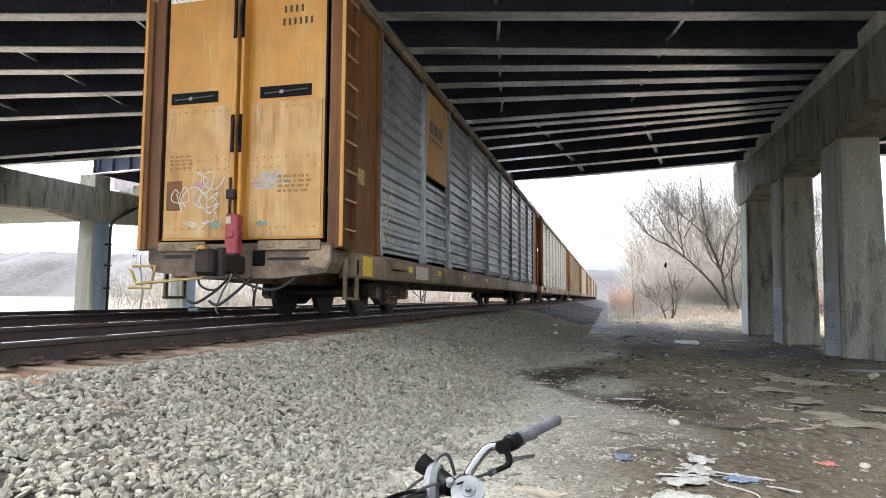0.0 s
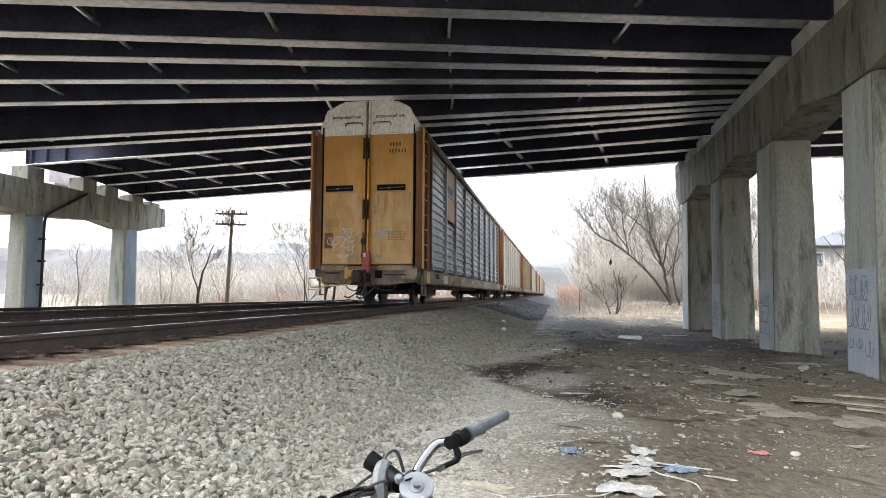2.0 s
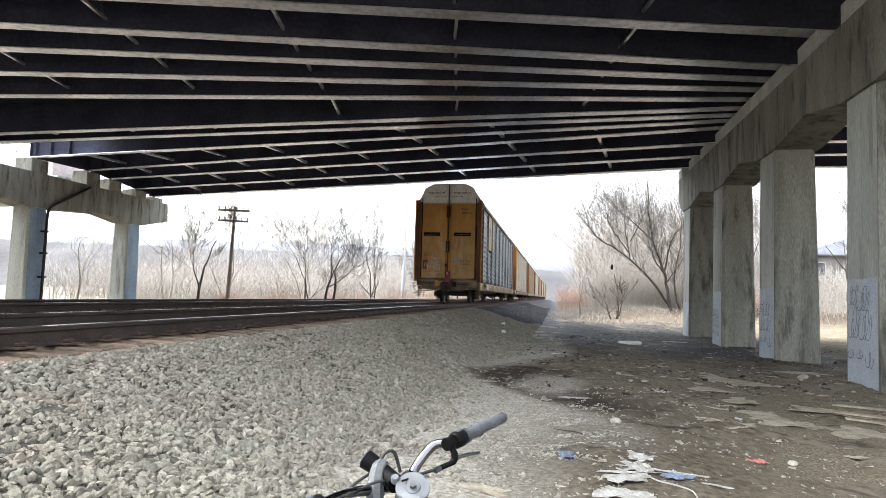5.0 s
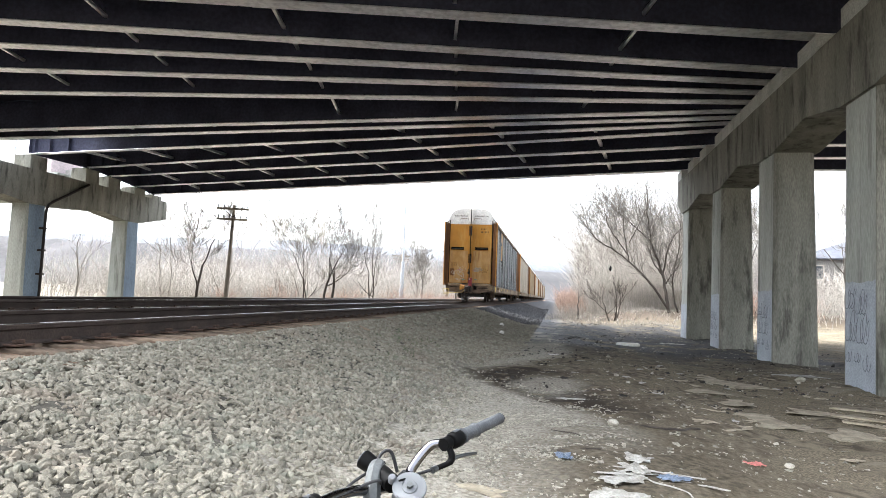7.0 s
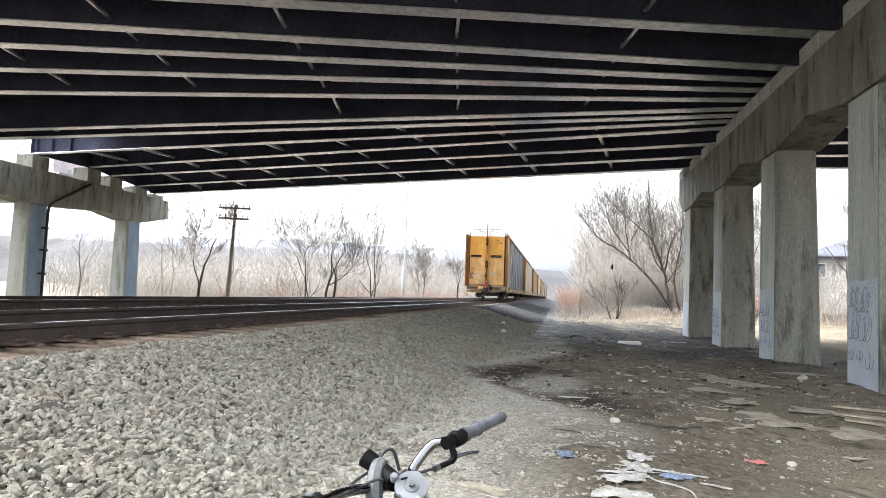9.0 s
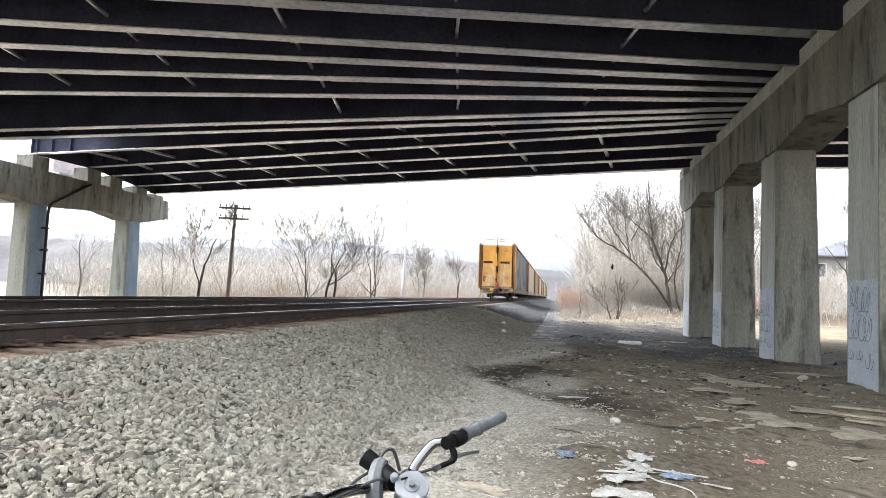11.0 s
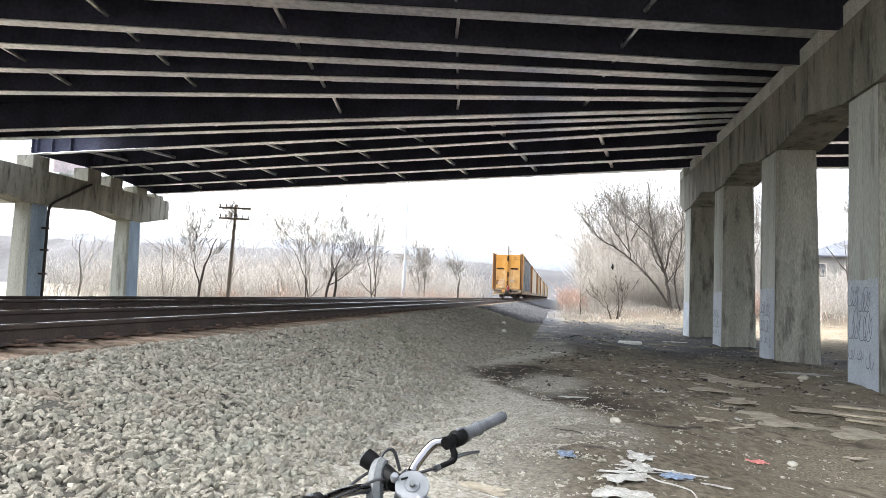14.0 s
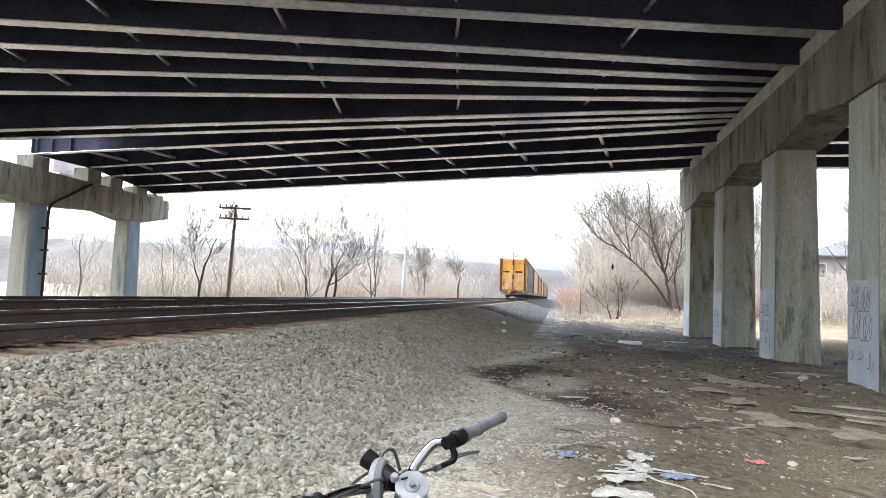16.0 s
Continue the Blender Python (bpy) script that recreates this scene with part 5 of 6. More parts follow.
def tree(x, y, h, seed, label, depth=6, r=0.13, stems=1, lean=(0, 0), bark=None, spread=0.25, up=0.17, twig=None, minr=0.006, z=None, wide=1.0):
    rng = random.Random(seed)
    z = float(ground_z(x, y)) if z is None else z
    t = thing("bare_tree", label, "tree", "bare trees", at=pose(x, y, z - 0.1))
    trunk, crown = Build(), Build()
    for s in range(stems):
        a = 6.28 * s / max(stems, 1) + rng.uniform(0, 1)
        d = Vector((math.cos(a) * spread * (stems > 1) + lean[0], math.sin(a) * spread * (stems > 1) + lean[1], 1)).normalized()
        grow(trunk, Vector((math.cos(a) * 0.15 * (stems > 1), math.sin(a) * 0.15 * (stems > 1), 0)), d, h * 0.3, r, depth, rng, up=up, minr=minr, thin=crown)
    tall = max(p[2] for q in (trunk, crown) for p in q.v)
    for q in (trunk, crown):
        q.v = [(p[0] * wide * h / tall, p[1] * wide * h / tall, p[2] * h / tall) for p in q.v]
    part("trunk", trunk, bark or BARK, t, smooth=50, fix=False)
    part("crown", crown, twig or bark or BARK, t, fix=False)
    return t


def spreading_tree(x, y, z):
    """A wide bare tree: an upright forked stem, a long limb that leans far out, a second stem, all set with fine twigs."""
    rng = random.Random(77)
    t = thing("bare_tree", "wide bare tree with a long leaning limb and fine twigs", "tree", "bare trees", at=pose(x, y, z))
    limbs = [(0.15, [(0, -0.2), (-0.4, 2.3), (-1.1, 4.4), (-1.36, 6.5), (-1.38, 8.4)], 3), (0.09, [(-0.4, 2.3), (0.23, 4.6), (1.1, 5.6)], 3), (0.075, [(-1.15, 4.5), (-2.55, 5.9), (-3.5, 6.8)], 3),
             (0.07, [(-0.45, 2.3), (-1.1, 3.4), (-1.2, 5.2)], 2), (0.12, [(-0.05, 0.05), (-1.2, 1.66), (-2.9, 3.5), (-4.65, 4.6), (-5.4, 5.5)], 3), (0.07, [(-2.5, 3.1), (-2.8, 4.9), (-2.9, 6.6)], 3),
             (0.065, [(-2.6, 3.6), (-3.8, 5.5), (-4.2, 7.0)], 3), (0.05, [(-2.5, 4.4), (-1.5, 6.6)], 2), (0.09, [(0.6, -0.2), (0.3, 1.7), (0.75, 4.4), (0.9, 6.6)], 3), (0.06, [(-0.2, 1.7), (0.8, 3.1), (1.6, 4.4)], 2)]
    crown = Build()
    for r, pts, reach in limbs:
        line = hermite([(u, 0.35 * math.sin(u * 1.3) + 0.12 * (w - 2), w) for u, w in pts], 7)
        n = len(line)
        line = [p + Vector((rng.gauss(0, 0.02), rng.gauss(0, 0.03), 0)) for p in line]
        rad = [0.72 * r * (1 - 0.75 * q / (n - 1)) for q in range(n)]
        b = Build().tube(line, rad, 8)
        part("limb" if r < 0.1 else "trunk", b, BARK, t, smooth=60, fix=False)
        for q in range(int(n * 0.28), n):
            for _ in range(3):
                d = (line[min(q + 1, n - 1)] - line[q - 1]).normalized()
                d = (d * 0.7 + Vector((rng.gauss(0, 0.7), rng.gauss(0, 0.7), rng.uniform(0.1, 0.9)))).normalized()
                grow(crown, line[q], d, rng.uniform(0.8, 1.5), max(0.015, rad[q] * 0.4), reach, rng, up=0.12, minr=0.0068, sides=3, decay=0.72)
    part("crown", crown, BARK_MID, t, fix=False)
    return t


spreading_tree(7.44, 45, 0.85)
tree(9.6, 52, 10.8, 15, "tall bare tree beside the far columns", 7, 0.11, 2, (-0.1, 0), spread=0.3, minr=0.011, bark=BARK_MID, twig=BARK_HAZE)
tree(6.2, 58, 10.6, 16, "broad bare tree in hazy brush", 7, 0.1, 3, (-0.05, 0), spread=0.4, minr=0.011, bark=BARK_HAZE)
tree(4.3, 60, 9.6, 17, "hazy bare tree above the brush", 7, 0.09, 3, spread=0.35, minr=0.011, bark=BARK_HAZE)
tree(2.9, 72, 9.0, 18, "hazy rounded bare tree along the line", 7, 0.09, 3, spread=0.4, minr=0.012, bark=BARK_HAZE)
tree(3.62, 42, 2.9, 21, "small forked bare sapling", 4, 0.045, 3, spread=0.4, minr=0.009)
tree(1.66, 46, 4.6, 22, "slim bare sapling on the bank", 5, 0.05, 1, minr=0.008, twig=BARK_MID)
tree(-13.6, 38, 8.2, 31, "bare tree with a forked crooked trunk", 7, 0.12, 2, (-0.1, 0), spread=0.2, minr=0.01, twig=BARK_MID)
tree(-12.6, 44, 10.0, 32, "slender bare tree with upright limbs", 7, 0.1, 2, spread=0.15, up=0.25, minr=0.01, wide=0.7, twig=BARK_MID)
tree(-24.5, 42, 8.8, 33, "bare tree with wide thin limbs", 7, 0.1, 1, minr=0.01, twig=BARK_MID)
tree(-18.2, 46, 9.4, 34, "thin bare tree among dry brush", 7, 0.08, 2, spread=0.2, minr=0.01, twig=BARK_MID)
tree(-20.0, 50, 9.0, 41, "thin bare tree behind the pole", 7, 0.08, 2, spread=0.2, minr=0.014, bark=BARK_HAZE)
tree(-27.0, 50, 10.5, 42, "pale bare tree beyond the tracks", 7, 0.08, 1, minr=0.014, bark=BARK_HAZE)
tree(-33.5, 52, 11.0, 35, "bare tree behind the far pier", 7, 0.1, 2, spread=0.3, bark=BARK_HAZE, minr=0.01)
tree(-37.5, 46, 11.0, 36, "pale bare tree behind the far pier", 7, 0.1, 1, bark=BARK_HAZE, minr=0.01)
tree(-16.3, 78, 9.0, 37, "distant bare tree with a split crown", 7, 0.14, 2, spread=0.25, minr=0.018, twig=BARK_MID)
tree(-12.6, 84, 9.3, 38, "distant leaning bare tree", 7, 0.13, 1, (0.12, 0), minr=0.018, twig=BARK_MID)
tree(19.5, 48, 10.5, 39, "bare tree beyond the columns", 7, 0.1, 1, minr=0.014, twig=BARK_MID)
tree(15.0, 52, 11.5, 40, "bare tree beyond the columns", 7, 0.1, 2, spread=0.3, minr=0.014, twig=BARK_MID)


def brush(name, boxes, material, label, seed, thick=0.012):
    """Dry stems and twigs by the thousand, as one object."""
    rng = np.random.default_rng(seed)
    V, F, o = [], [], 0
    for x0, x1, y0, y1, n, h0, h1 in boxes:
        x, y = rng.uniform(x0, x1, n), rng.uniform(y0, y1, n)
        z = ground_z(x, y) - 0.05
        h = rng.uniform(h0, h1, n) * (0.55 + 0.45 * np.sin(x * 0.6 + y * 0.23) ** 2)
        for bra in range(6):
            a = rng.uniform(0, 6.283, n)
            lean = rng.uniform(0.05, 0.55, n) * h
            st = np.stack([x, y, z], -1)
            if bra:
                k = rng.uniform(0.15, 0.9, n)[:, None]
                st = st + k * (tips - st)
                hh = h * rng.uniform(0.3, 0.6, n)
                lean = hh * rng.uniform(0.3, 1.7, n)
            else:
                hh = h
            tip = st + np.stack([np.cos(a) * lean, np.sin(a) * lean, hh], -1)
            mid = (st + tip) / 2 + np.stack([rng.normal(0, 0.08, n) * hh, rng.normal(0, 0.08, n) * hh, hh * 0.08], -1)
            if not bra:
                tips = tip
            r = thick * (1.0 if not bra else 0.6) * (0.6 + h / h1)
            px, py = np.cos(a + 1.57), np.sin(a + 1.57)
            ring = []
            for c, k in ((st, 1.0), (mid, 0.7)):
                for q in range(3):
                    ang = q * 2.094
                    ring.append(c + np.stack([r * k * np.cos(ang), r * k * np.sin(ang), 0 * r], -1))
            ring.append(tip)
            v = np.stack(ring, 1)
            V.append(v.reshape(-1, 3))
            t = np.array([(0, 1, 4), (0, 4, 3), (1, 2, 5), (1, 5, 4), (2, 0, 3), (2, 3, 5), (3, 4, 6), (4, 5, 6), (5, 3, 6)])
            F.append((t[None] + (o + np.arange(n) * 7)[:, None, None]).reshape(-1, 3))
            o += n * 7
    v, f = np.concatenate(V), np.concatenate(F)
    me = bpy.data.meshes.new(name)
    me.vertices.add(len(v))
    me.vertices.foreach_set("co", v.ravel())
    me.loops.add(f.size)
    me.loops.foreach_set("vertex_index", f.ravel())
    me.polygons.add(len(f))
    me.polygons.foreach_set("loop_start", np.arange(0, f.size, 3))
    me.materials.append(material)
    me.update(calc_edges=True)
    return tagged(new(name, me), label, "brush", kind="stuff")


brush("dry_brush", [(3.0, 14, 50, 64, 2200, 2.5, 6.0), (3.2, 21, 64, 95, 2600, 7.0, 13.5), (21, 40, 80, 100, 900, 3.0, 5.0), (21, 40, 58, 65, 1100, 2.2, 4.4), (12, 40, 40, 60, 1500, 1.2, 2.6)], TWIG_TAN, "dense dry tan brush beyond the overpass", 1, 0.014)
brush("dry_brush", [(-45, -14.5, 48, 80, 2600, 1.6, 4.5), (-75, -13.5, 80, 140, 4200, 3.5, 8.5)], TWIG_TAN, "dry tan brush across the tracks", 2, 0.015)
brush("reddish_brush", [(-26, -13.2, 44, 110, 1800, 0.8, 2.0), (0.6, 4.5, 60, 140, 900, 1.0, 3.0), (9, 16, 42, 47, 350, 0.8, 1.8)], TWIG_RED, "reddish dry stems along the line", 3, 0.016)


brush("low_stems", [(-0.5, 12, 38.5, 50, 1100, 0.08, 0.4), (0.5, 6, 46, 60, 350, 0.3, 1.1)], TWIG_TAN, "low dry stems and leaf litter on the bank", 5, 0.01)
brush("small_weeds", [(-3.4, -2.2, 9, 13, 160, 0.05, 0.14), (-3.7, -3.2, 4, 9, 60, 0.04, 0.1)], WEED, "small green weeds between ballast stones", 6, 0.004)


def ridge(name, x0, x1, y, heights, material, label, deep=160, seed=1):
    n = 120
    rng = np.random.default_rng(seed)
    xs = np.linspace(x0, x1, n)
    hs = np.interp(xs, np.linspace(x0, x1, len(heights)), heights)
    hs = hs + rng.normal(0, 1, n) * max(heights) * 0.012
    b = Build()
    v = []
    for k, f in ((0, -0.02), (0.5, 0.62), (1, 1.0), (2, 0.3)):
        v += [(x, y + deep * k + 12 * math.sin(i * 0.4 + k), h * f + (rng.normal(0, 1) * 0.02 * h if 0 < k < 1 else 0) - 2) for i, (x, h) in enumerate(zip(xs, hs))]
    b.add(v, [(j * n + i, j * n + i + 1, (j + 1) * n + i + 1, (j + 1) * n + i) for j in range(3) for i in range(n - 1)])
    tagged(part(name, b, material, None, smooth=60, fix=False), label, "hill", kind="structure")


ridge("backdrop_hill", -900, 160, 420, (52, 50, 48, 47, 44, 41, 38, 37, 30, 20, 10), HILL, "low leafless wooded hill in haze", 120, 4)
ridge("backdrop_ridge", -1600, 1500, 1100, (120, 116, 112, 108, 96, 70, 60, 70, 90, 100), HILL_FAR, "far ridge coloured pale blue with haze", 200, 5)


# ---- bicycle ----
def bicycle():
    """A parked bicycle; its handlebar reaches into view."""
    t = thing("bicycle", "parked bicycle with a chrome riser handlebar and grey grips", "bicycle")
    S = Vector((-0.252, 1.1, 0.925))
    axis = Vector((0.45, 0.893, 0.0)).normalized()
    fwd = Vector((-axis.y, axis.x, 0))
    up = Vector((0, 0, 1))

    def at(a, f, z):
        return S + axis * a + fwd * f + up * z

    right = [(-0.252, 1.15, 0.918), (-0.256, 1.193, 0.920), (-0.242, 1.21, 0.945), (-0.222, 1.223, 0.968), (-0.2, 1.228, 0.974), (-0.17, 1.246, 0.983), (-0.104, 1.392, 0.998)]
    left = [(-0.338, 0.84, 0.95), (-0.338, 0.928, 0.938), (-0.323, 1.012, 0.932), (-0.306, 1.081, 0.920), (-0.275, 1.115, 0.917)]
    hb = part("handlebar", Build().tube(hermite(left + right, 6), 0.0088, 14), CHROME, t, "chrome riser handlebar", smooth=60)
    for s, g0, g1 in ((1, Vector((-0.168, 1.25, 0.9835)), Vector((-0.104, 1.392, 0.998))), (-1, Vector((-0.338, 0.88, 0.945)), Vector((-0.33, 0.76, 0.955)))):
        dirn = (g1 - g0).normalized()
        side = dirn.cross(up).normalized() * s
        pts, rad = [], []
        for i in range(29):
            u = i / 28
            pts.append(g0 + (g1 - g0) * u)
            rad.append((0.0108 if u > 0.34 else 0.012) + 0.0005 * (i % 2) + (0.0022 if i in (0, 1, 9) else 0) - (0.003 if i == 28 else 0))
        part("grip", Build().tube(pts, rad, 18), GRIP, hb, "ribbed grey rubber grip", smooth=75)
        a0 = g0 - dirn * 0.03
        part("shifter", Build().tube([a0 - dirn * 0.006, a0 - dirn * 0.002, a0 + dirn * 0.02, a0 + dirn * 0.026], [0.012, 0.0155, 0.016, 0.013], 18), BLACK, hb, "black twist shifter", smooth=40)
        part("shifter_window", Build().tube([a0 + up * 0.013 + dirn * 0.002, a0 + up * 0.014 + dirn * 0.016], 0.0045, 8), SILVER_CAP, hb, "clear gear window", smooth=50)
        c0 = g0 - dirn * 0.052
        part("lever_clamp", Build().tube([c0 - dirn * 0.009, c0 + dirn * 0.009], 0.0118, 14), BLACK, hb, smooth=40)
        drop = [c0, c0 - up * 0.016 + side * 0.012, c0 - up * 0.03 + side * 0.012 - dirn * 0.004, c0 - up * 0.036 - dirn * 0.03]
        part("lever_body", Build().tube(hermite(drop, 4), [0.006] * 4 + [0.0065] * 5 + [0.005] * 4, 10), BLACK, hb, "black brake lever body", smooth=50)
        part("cable_stop", Build().tube([drop[-1], drop[-1] - dirn * 0.012], 0.006, 10), ALLOY, hb, smooth=50)
        lev = hermite([drop[2], c0 - up * 0.026 + dirn * 0.012 + side * 0.014, c0 - up * 0.028 + dirn * 0.04 + side * 0.018, c0 - up * 0.034 + dirn * 0.075 + side * 0.02], 6)
        part("brake_lever", Build().tube(lev, [0.0045 - 0.0015 * i / len(lev) for i in range(len(lev))], 8), ALLOY, hb, "alloy brake lever", smooth=60)
        end = drop[-1]
        part("cable", Build().tube(hermite([end, end - dirn * 0.06 + fwd * 0.02, S + fwd * 0.02 + axis * s * 0.03 + up * 0.012, S + fwd * 0.06 + up * -0.06, S + fwd * 0.05 - up * 0.25], 7), 0.0028, 6), RUBBER, hb, "black brake cable", smooth=60)
    part("cable", Build().tube(hermite([(-0.345, 1.03, 0.90), (-0.332, 1.069, 0.926), (-0.316, 1.129, 0.935), (-0.29, 1.15, 0.95)], 6), 0.0028, 6), RUBBER, hb, smooth=60)
    part("cable", Build().tube(hermite([(-0.305, 1.13, 0.945), (-0.296, 1.15, 0.966), (-0.282, 1.16, 0.966), (-0.272, 1.17, 0.93)], 6), 0.0032, 6), RUBBER, hb, smooth=60)
    # clamp, silver dome, lamp on its grey bracket
    part("stem", Build().tube([S + up * -0.014, S - fwd * 0.03 - up * 0.018, S - fwd * 0.06 - up * 0.03], [0.018, 0.018, 0.018], 14), ALLOY, t, "alloy stem", smooth=50)
    tilt = (Vector(EYE) - Vector((-0.22, 1.07, 0.93))).normalized() * 0.55 + up * 0.45
    tilt.normalize()
    dome = Build()
    o = Vector((-0.230, 1.085, 0.930))
    dome.tube([o - tilt * 0.012, o - tilt * 0.003, o, o + tilt * 0.0005, o - tilt * 0.001, o - tilt * 0.001, o + tilt * 0.002, o + tilt * 0.002], [0.026, 0.029, 0.0285, 0.0265, 0.025, 0.014, 0.012, 0.0075], 28)
    cap = part("stem_cap", dome, SILVER_CAP, t, "round dull silver stem cap", smooth=32)
    part("cap_bolt", Build().tube([o + tilt * 0.002, o + tilt * 0.0085], 0.0055, 6), GREY_PLASTIC, cap, smooth=40)
    slot_ = tilt.cross(axis).normalized()
    part("cap_slot", Build().tube([o + slot_ * 0.017 - axis * 0.01 + tilt * 0.002, o + slot_ * 0.017 + axis * 0.01 + tilt * 0.002], 0.0018, 6), BLACK, cap, "dark slot in the cap")
    a, b_ = Vector((-0.288, 1.145, 0.930)), Vector((-0.329, 1.155, 0.950))
    d = (b_ - a).normalized()
    lamp = part("headlamp", Build().tube([a - d * 0.02, a, a + d * 0.02, a + d * 0.035, b_ + d * 0.004], [0.011, 0.0135, 0.0145, 0.0165, 0.0175], 18), BLACK, t, "black bicycle lamp", smooth=50)
    part("lamp_lens", Build().tube([b_ + d * 0.0035, b_ + d * 0.007], 0.014, 14), LENS, lamp)
    br = Build()
    br.tube(hermite([(-0.298, 1.145, 0.95), (-0.3, 1.12, 0.94), (-0.296, 1.09, 0.915), (-0.29, 1.08, 0.88)], 5), [0.008, 0.011, 0.013, 0.014, 0.015] + [0.015] * 11, 8)
    part("lamp_bracket", br, GREY_PLASTIC, t, "grey plastic lamp bracket", smooth=40)
    part("switch_body", Build().tube([(-0.295, 1.135, 0.935), (-0.262, 1.1, 0.928)], [0.017, 0.016], 14), BLACK, t, "black switch body", smooth=50)
    k = Vector((-0.262, 1.092, 0.938))
    part("switch_button", Build().tube([k - tilt * 0.004, k + tilt * 0.006, k + tilt * 0.009], [0.0075, 0.0075, 0.005], 14), LENS, t, "clear round button", smooth=50)
    # head tube, fork, frame and wheels below
    head, foot = at(0, -0.05, -0.03), at(0, 0.0, -0.22)
    part("head_tube", Build().tube([head, foot], 0.02, 12), ALLOY, t, smooth=50)
    flat = lambda f, z: Vector((at(0, f, 0).x, at(0, f, 0).y, z))
    hubf, hubr, bb, seat = flat(0.13, 0.335), flat(-0.92, 0.335), flat(-0.5, 0.3), flat(-0.68, 0.7)
    for s in (-1, 1):
        part("fork_leg", Build().tube([foot + axis * s * 0.03, foot + axis * s * 0.055 + fwd * 0.02 - up * 0.06, hubf + axis * s * 0.05], [0.016, 0.016, 0.01], 8), BLACK, t, smooth=50)
    fr = Build()
    for p0, p1, r in ((foot, bb, 0.019), (at(0, -0.03, -0.14), seat, 0.016), (bb, seat, 0.016), (bb, hubr, 0.01), (seat, hubr, 0.009)):
        fr.tube([p0, p1], r, 10)
    part("frame", fr, BLACK, t, "dark bicycle frame", smooth=50)
    for hub in (hubf, hubr):
        n = 40
        ring = [hub + fwd * 0.31 * math.cos(6.2832 * i / n) + up * 0.31 * math.sin(6.2832 * i / n) for i in range(n + 1)]
        wh = part("wheel", Build().tube([hub - axis * 0.05, hub + axis * 0.05], 0.02, 10), ALLOY, t, smooth=50)
        part("tyre", Build().tube(ring, 0.024, 8), RUBBER, wh, smooth=60)
        sp = Build()
        for i in range(28):
            sp.tube([hub, ring[int(i * n / 28)]], 0.001, 3)
        tagged(part("spokes", sp, ALLOY, wh), kind="stuff")
    part("saddle", Build().box(seat.x - 0.08, seat.y - 0.08, 0.72, seat.x + 0.08, seat.y + 0.08, 0.76, 0.02), BLACK, t)
    part("kickstand", Build().tube([bb, bb - axis * 0.2 - up * 0.3], 0.009, 8), ALLOY, t)


bicycle()


# ---- litter and clods ----
def flat_scrap(name, x, y, w, d, rz, material, label, category, seed, group="", thick=0.004, crumple=0.012, lift=0.003, ragged=0.3):
    """A thin torn sheet with a wavy surface, resting on the ground."""
    rng = random.Random(seed)
    n = 8
    b = Build()
    v = []
    ph = [rng.uniform(0, 6.28) for _ in range(6)]
    bumps = [[rng.random() for _ in range(n + 1)] for _ in range(n + 1)]
    for side in (0, 1):
        for j in range(n + 1):
            for i in range(n + 1):
                u, q = 2 * i / n - 1, 2 * j / n - 1
                a = math.atan2(q, u)
                torn = ragged * max(abs(u), abs(q))
                edge = 1 + torn * (0.55 * math.sin(2 * a + ph[0]) + 0.4 * math.sin(3 * a + ph[1]) + 0.35 * math.sin(5 * a + ph[2]) + 0.3 * math.sin(9 * a + ph[3]))
                lx, ly = u * w / 2 * edge, q * d / 2 * edge
                fold = 0.5 + 0.5 * math.sin(6 * u + 3 * q + ph[4]) * math.sin(4 * q - 2 * u + ph[5])
                h = crumple * (0.9 * bumps[i][j] + 1.6 * fold) + lift
                v.append((lx, ly, h + (thick if side else 0)))
    m = (n + 1) ** 2
    f = []
    for j in range(n):
        for i in range(n):
            k = j * (n + 1) + i
            f += [(k, k + n + 1, k + n + 2, k + 1), (m + k, m + k + 1, m + k + n + 2, m + k + n + 1)]
    for i in range(n):
        for a, c in ((i, i + 1), (n * (n + 1) + i + 1, n * (n + 1) + i), ((i + 1) * (n + 1), i * (n + 1)), (i * (n + 1) + n, (i + 1) * (n + 1) + n)):
            f.append((a, c, m + c, m + a))
    b.add(v, f)
    ob = part(name, b, material, None, at=pose(x, y, float(ground_z(x, y)), 0, 0, rz))
    return tagged(ob, label, category, group)


def clod(name, x, y, r, material, label, seed, flat=0.6, category="stone", group="loose stones"):
    rng = random.Random(seed)
    bm = bmesh.new()
    bmesh.ops.create_icosphere(bm, subdivisions=2, radius=r)
    for v in bm.verts:
        v.co *= 1 + 0.28 * noise.noise(v.co / r * 1.3 + Vector((seed, 0, 0)))
        v.co.z *= flat
    me = bpy.data.meshes.new(name)
    bm.to_mesh(me)
    bm.free()
    me.materials.append(material)
    ob = new(name, me)
    ob.matrix_basis = pose(x, y, float(ground_z(x, y)) + r * flat * 0.6, rng.uniform(-10, 10), rng.uniform(-10, 10), rng.uniform(0, 360))
    return tagged(ob, label, category, group)


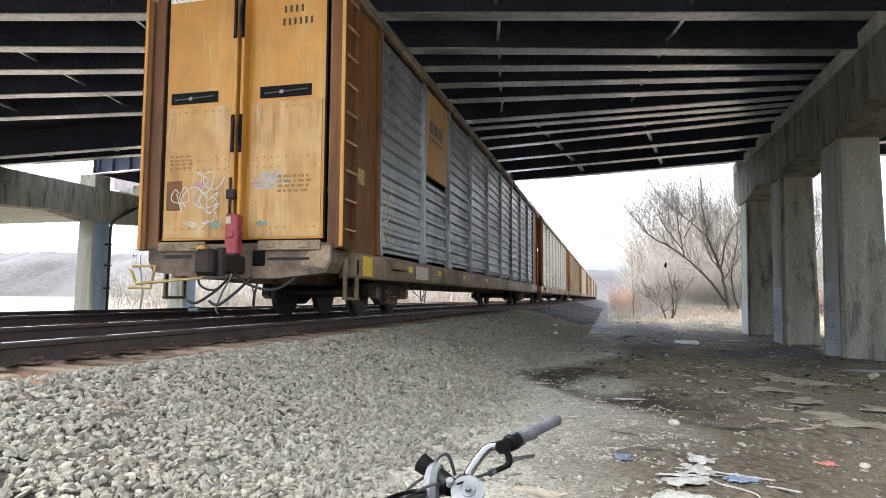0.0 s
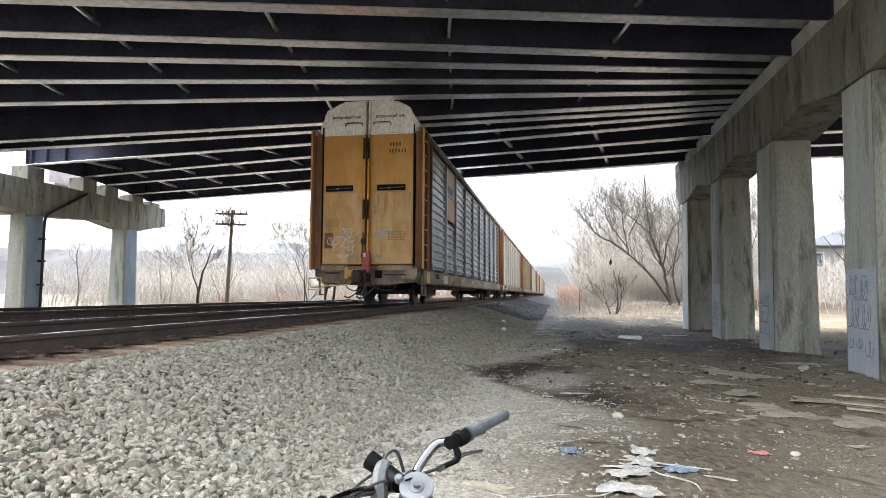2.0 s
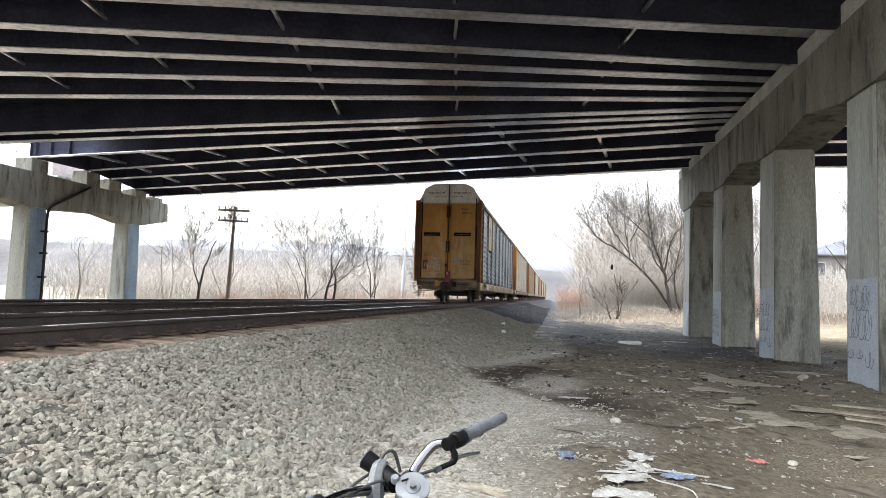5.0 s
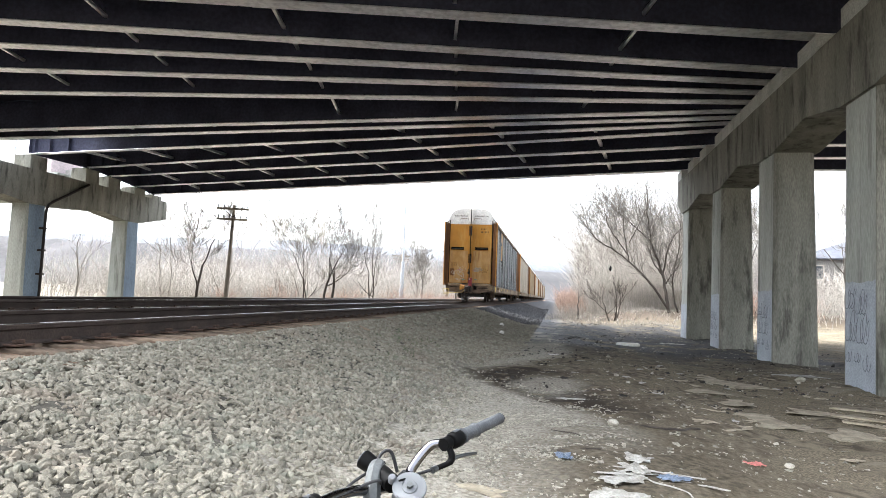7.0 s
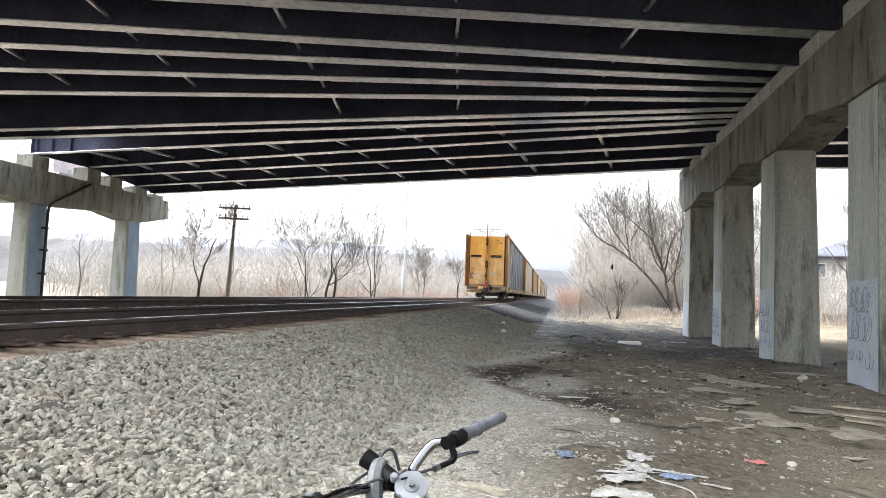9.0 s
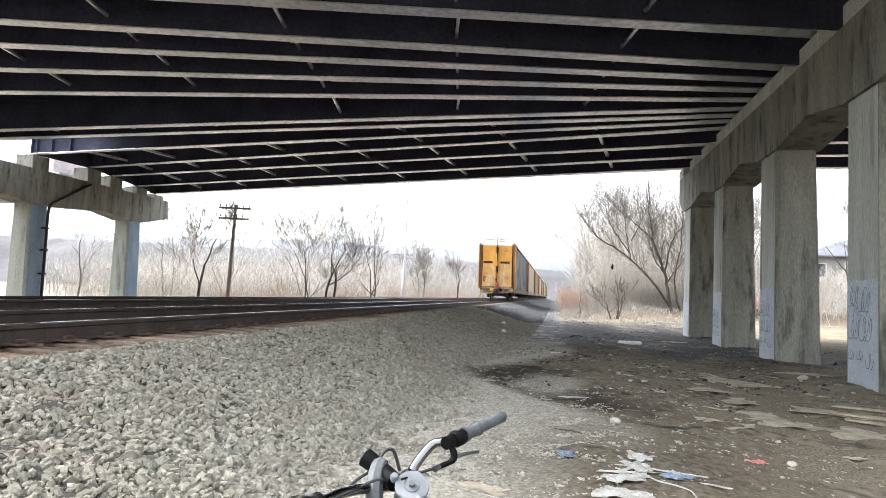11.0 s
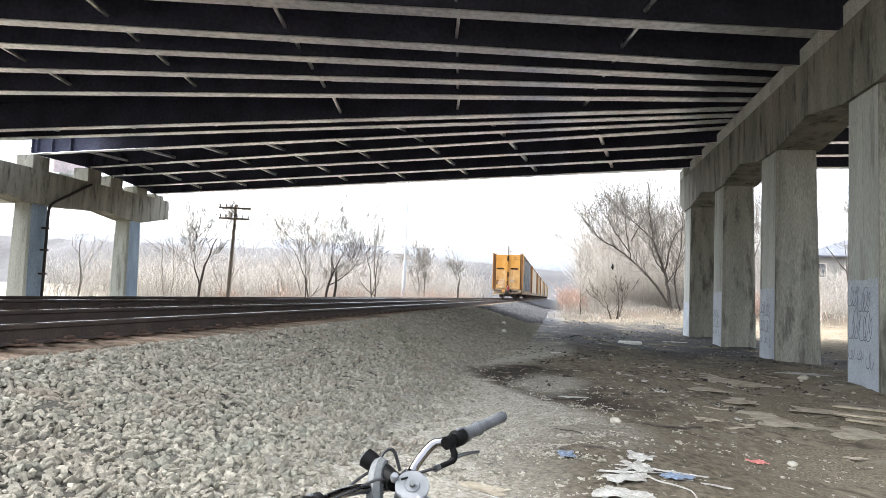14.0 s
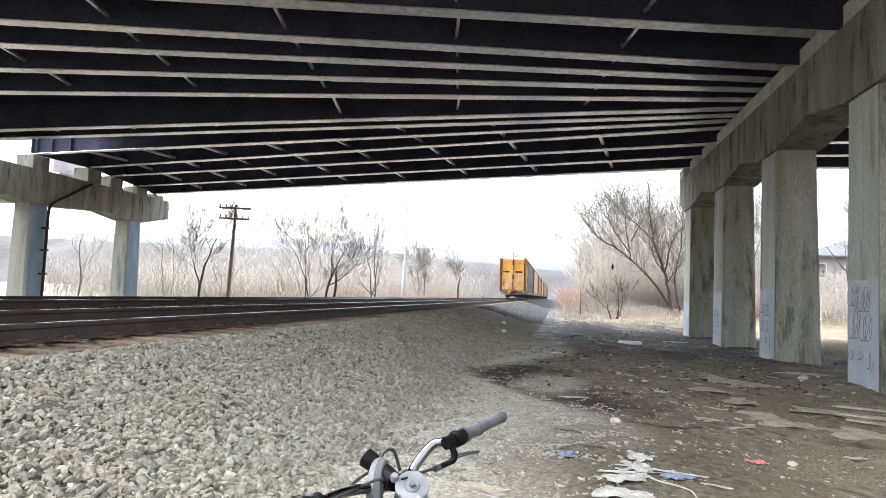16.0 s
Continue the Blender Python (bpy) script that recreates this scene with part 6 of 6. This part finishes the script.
def build_litter():
    S = [("paper_sheet", 0.66, 5.28, 0.19, 0.2, 70, PAPER, "crumpled white paper on dirt", "paper", 1), ("paper_sheet", 0.5, 4.72, 0.3, 0.17, 15, PAPER, "torn soiled white paper on dirt", "paper", 2),
         ("paper_sheet", 0.47, 4.36, 0.32, 0.24, -20, PAPER, "crumpled white wrapper on dirt", "paper", 3), ("paper_sheet", 0.62, 5.0, 0.12, 0.3, 20, PAPER, "torn strip of white paper", "paper", 4),
         ("paper_strip", 0.78, 4.98, 0.5, 0.03, -18, PAPER, "narrow torn strip of pale paper", "paper", 51), ("paper_strip", 0.6, 5.02, 0.36, 0.035, 48, PAPER, "narrow torn strip of pale paper", "paper", 52), ("paper_strip", 1.0, 4.8, 0.42, 0.022, -24, PAPER, "narrow torn strip of pale paper", "paper", 53), ("paper_strip", 0.52, 4.88, 0.4, 0.03, 8, PAPER, "narrow torn strip of pale paper", "paper", 54),
         ("plastic_film", 0.85, 4.86, 0.16, 0.15, 40, BLUE_FILM, "pale blue plastic film scrap", "plastic scrap", 5), ("plastic_film", 0.1, 5.32, 0.13, 0.16, 10, BLUE_FILM, "small pale blue plastic scrap on dirt", "plastic scrap", 6),
         ("wrapper", 1.74, 6.09, 0.12, 0.12, 20, PINK, "faded red wrapper on dirt", "wrapper", 7), ("cardboard", 2.56, 8.93, 0.62, 1.1, 25, CARD, "flattened muddy cardboard on dirt", "cardboard", 8),
         ("cardboard", 3.85, 10.1, 0.9, 0.45, -28, CARD, "long flat muddy board", "cardboard", 9), ("cardboard", 3.54, 8.44, 0.6, 0.75, -36, CARD, "flattened muddy cardboard sheet", "cardboard", 10),
         ("cardboard", 2.4, 11.45, 0.5, 0.6, 15, CARD, "long strip of muddy cardboard", "cardboard", 11), ("cardboard", 3.1, 13.8, 1.0, 1.7, 20, CARD, "muddy cardboard scrap on dirt", "cardboard", 12),
         ("cardboard", -0.45, 4.36, 0.3, 0.16, -25, CARD, "pale flat cardboard scrap on gravel", "cardboard", 13), ("board_scrap", 0.25, 8.62, 0.3, 0.06, 5, PAPER, "thin pale strip on dirt", "scrap", 14),
         ("foam_scrap", 0.0, 14.9, 0.2, 0.12, 5, FOAM, "small white foam scrap", "foam scrap", 15), ("paper_sheet", 4.3, 25.6, 0.8, 0.5, 5, PAPER, "crumpled pale sheet near the columns", "paper", 16),
         ("paper_sheet", 5.2, 15.2, 0.8, 0.4, 10, PAPER, "pale flat board by a column", "cardboard", 17), ("cardboard", 2.54, 10.58, 0.8, 0.6, 8, CARD, "muddy cardboard scrap on dirt", "cardboard", 18),
         ("cardboard", 3.05, 8.75, 0.6, 0.45, 33, CARD, "muddy cardboard strip on dirt", "cardboard", 19)]
    for nm, x, y, w, d, rz, m, label, cat, seed in S:
        flat_scrap(nm, x, y, w, d, rz, m, label, cat, seed, "litter on the dirt", crumple=0.011 if m in (PAPER, BLUE_FILM, PINK) and nm != "paper_strip" else 0.005)
    rs = random.Random(31)
    for x, y, w, d, rz in ((4.3, 9.7, 1.0, 0.16, -32), (4.45, 10.3, 0.9, 0.14, -24), (4.1, 9.35, 0.7, 0.12, -40)):
        flat_scrap("board_strip", x, y, w, d, rz, CARD, "pale splintered board half sunk in dirt", "board", int(x * 100 + y), "litter on the dirt", 0.02, 0.003, 0.004, 0.12)
    for i in range(30):
        x, y = rs.uniform(1.6, 5.4), rs.uniform(7.0, 15.5)
        flat_scrap("cardboard", x, y, rs.uniform(0.08, 0.3), rs.uniform(0.06, 0.2), rs.uniform(0, 180), CARD, "torn muddy cardboard piece on dirt", "cardboard", 30 + i, "litter on the dirt", crumple=0.005, ragged=0.45)
    for i in range(26):
        x, y = rs.uniform(0.4, 5.0), rs.uniform(4.5, 24)
        flat_scrap("paper_scrap", x, y, rs.uniform(0.05, 0.16), rs.uniform(0.04, 0.1), rs.uniform(0, 180), PAPER, "small pale scrap trodden into dirt", "paper", 70 + i, "litter on the dirt", crumple=0.01)
    f = thing("foam_tray", "white foam block lying on dirt", "foam block", at=pose(2.35, 21.6, float(ground_z(2.35, 21.6)), 0, 0, 4))
    part("block", Build().box(-0.36, -0.14, -0.01, 0.36, 0.14, 0.11, 0.04), FOAM, f)
    for i, (x, y, r) in enumerate(((-1.62, 20.9, 0.085), (-1.95, 25.0, 0.085))):
        clod("white_bag", x, y, r, FOAM, "small knotted white bag on gravel", 40 + i, 0.95, "bag", "litter on the dirt")
    rng = random.Random(9)
    for i in range(46):
        x, y = rng.uniform(0.6, 6.5), rng.uniform(5.5, 24)
        clod("loose_stone", x, y, rng.uniform(0.015, 0.045), GRAVEL, "pale loose stone on trodden dirt", 60 + i)
    clod("loose_stone", 0.62, 6.9, 0.06, GRAVEL, "pale loose stone on gravel", 140)
    clod("loose_stone", 4.87, 14.1, 0.1, GRAVEL, "large pale stone near a column", 141)
    # thin sticks and cords
    for i, (x, y, n, rad, m, nm, label) in enumerate(((0.75, 4.95, 7, 0.006, PAPER, "cord", "tangled pale cord on dirt"), (-0.12, 4.2, 6, 0.006, PAPER, "cord", "pale looped cord on dirt"), (0.1, 4.15, 6, 0.005, PAPER, "cord", "pale looped cord on dirt"),
                                                (0.35, 5.5, 4, 0.006, BARK, "stick", "thin dry stick on dirt"), (0.3, 6.3, 4, 0.006, BARK, "stick", "thin dry stick on dirt"), (1.1, 6.9, 9, 0.012, BARK, "stick", "small heap of dark twigs"), (-3.2, 11.6, 3, 0.02, TIE, "wood_splinter", "pale splinter of wood on ballast"))):
        pts = []
        r = random.Random(200 + i)
        a = r.uniform(-0.4, 0.4)
        px_, py_ = x - 0.3, y
        for k in range(n):
            pts.append((px_, py_, float(ground_z(px_, py_)) + rad + 0.008))
            a += r.uniform(-0.7, 0.7)
            px_ += 0.12 * math.cos(a)
            py_ += 0.12 * math.sin(a)
        tagged(part(nm, Build().tube(hermite(pts, 4), rad, 5), m, None, smooth=50), label, nm.replace("_", " "), "litter on the dirt")
    bag = thing("caught_bag", "dark rag caught in a bare sapling", "rag", at=pose(3.45, 42, 3.2))
    part("rag", Build().tube([(0, 0, 0.3), (0.02, 0, 0.2), (-0.01, 0, 0.08), (0.02, 0, -0.06)], [0.02, 0.06, 0.09, 0.03], 8), BLACK, bag)


build_litter()


# ---- movement ----
def motions():
    ts = [t for t, _ in TRAIN]
    along = lambda t: float(np.interp(t, ts, [s for _, s in TRAIN]))
    for i, car in enumerate(CARS):
        walk(car, [(t, pose(TRACK, s + i * CAR_PITCH, RAIL + 0.012)) for t, s in TRAIN])
        if i > 2:
            continue
        for ws in [o for o in car.children if o.name.startswith("wheelset")]:
            y = ws["hub"]
            walk(ws, [(k / 10, pose(0, y, 0.42, -math.degrees((along(k / 10) - TRAIN[0][1]) / 0.42), 0, 0)) for k in range(0, 161)])


motions()
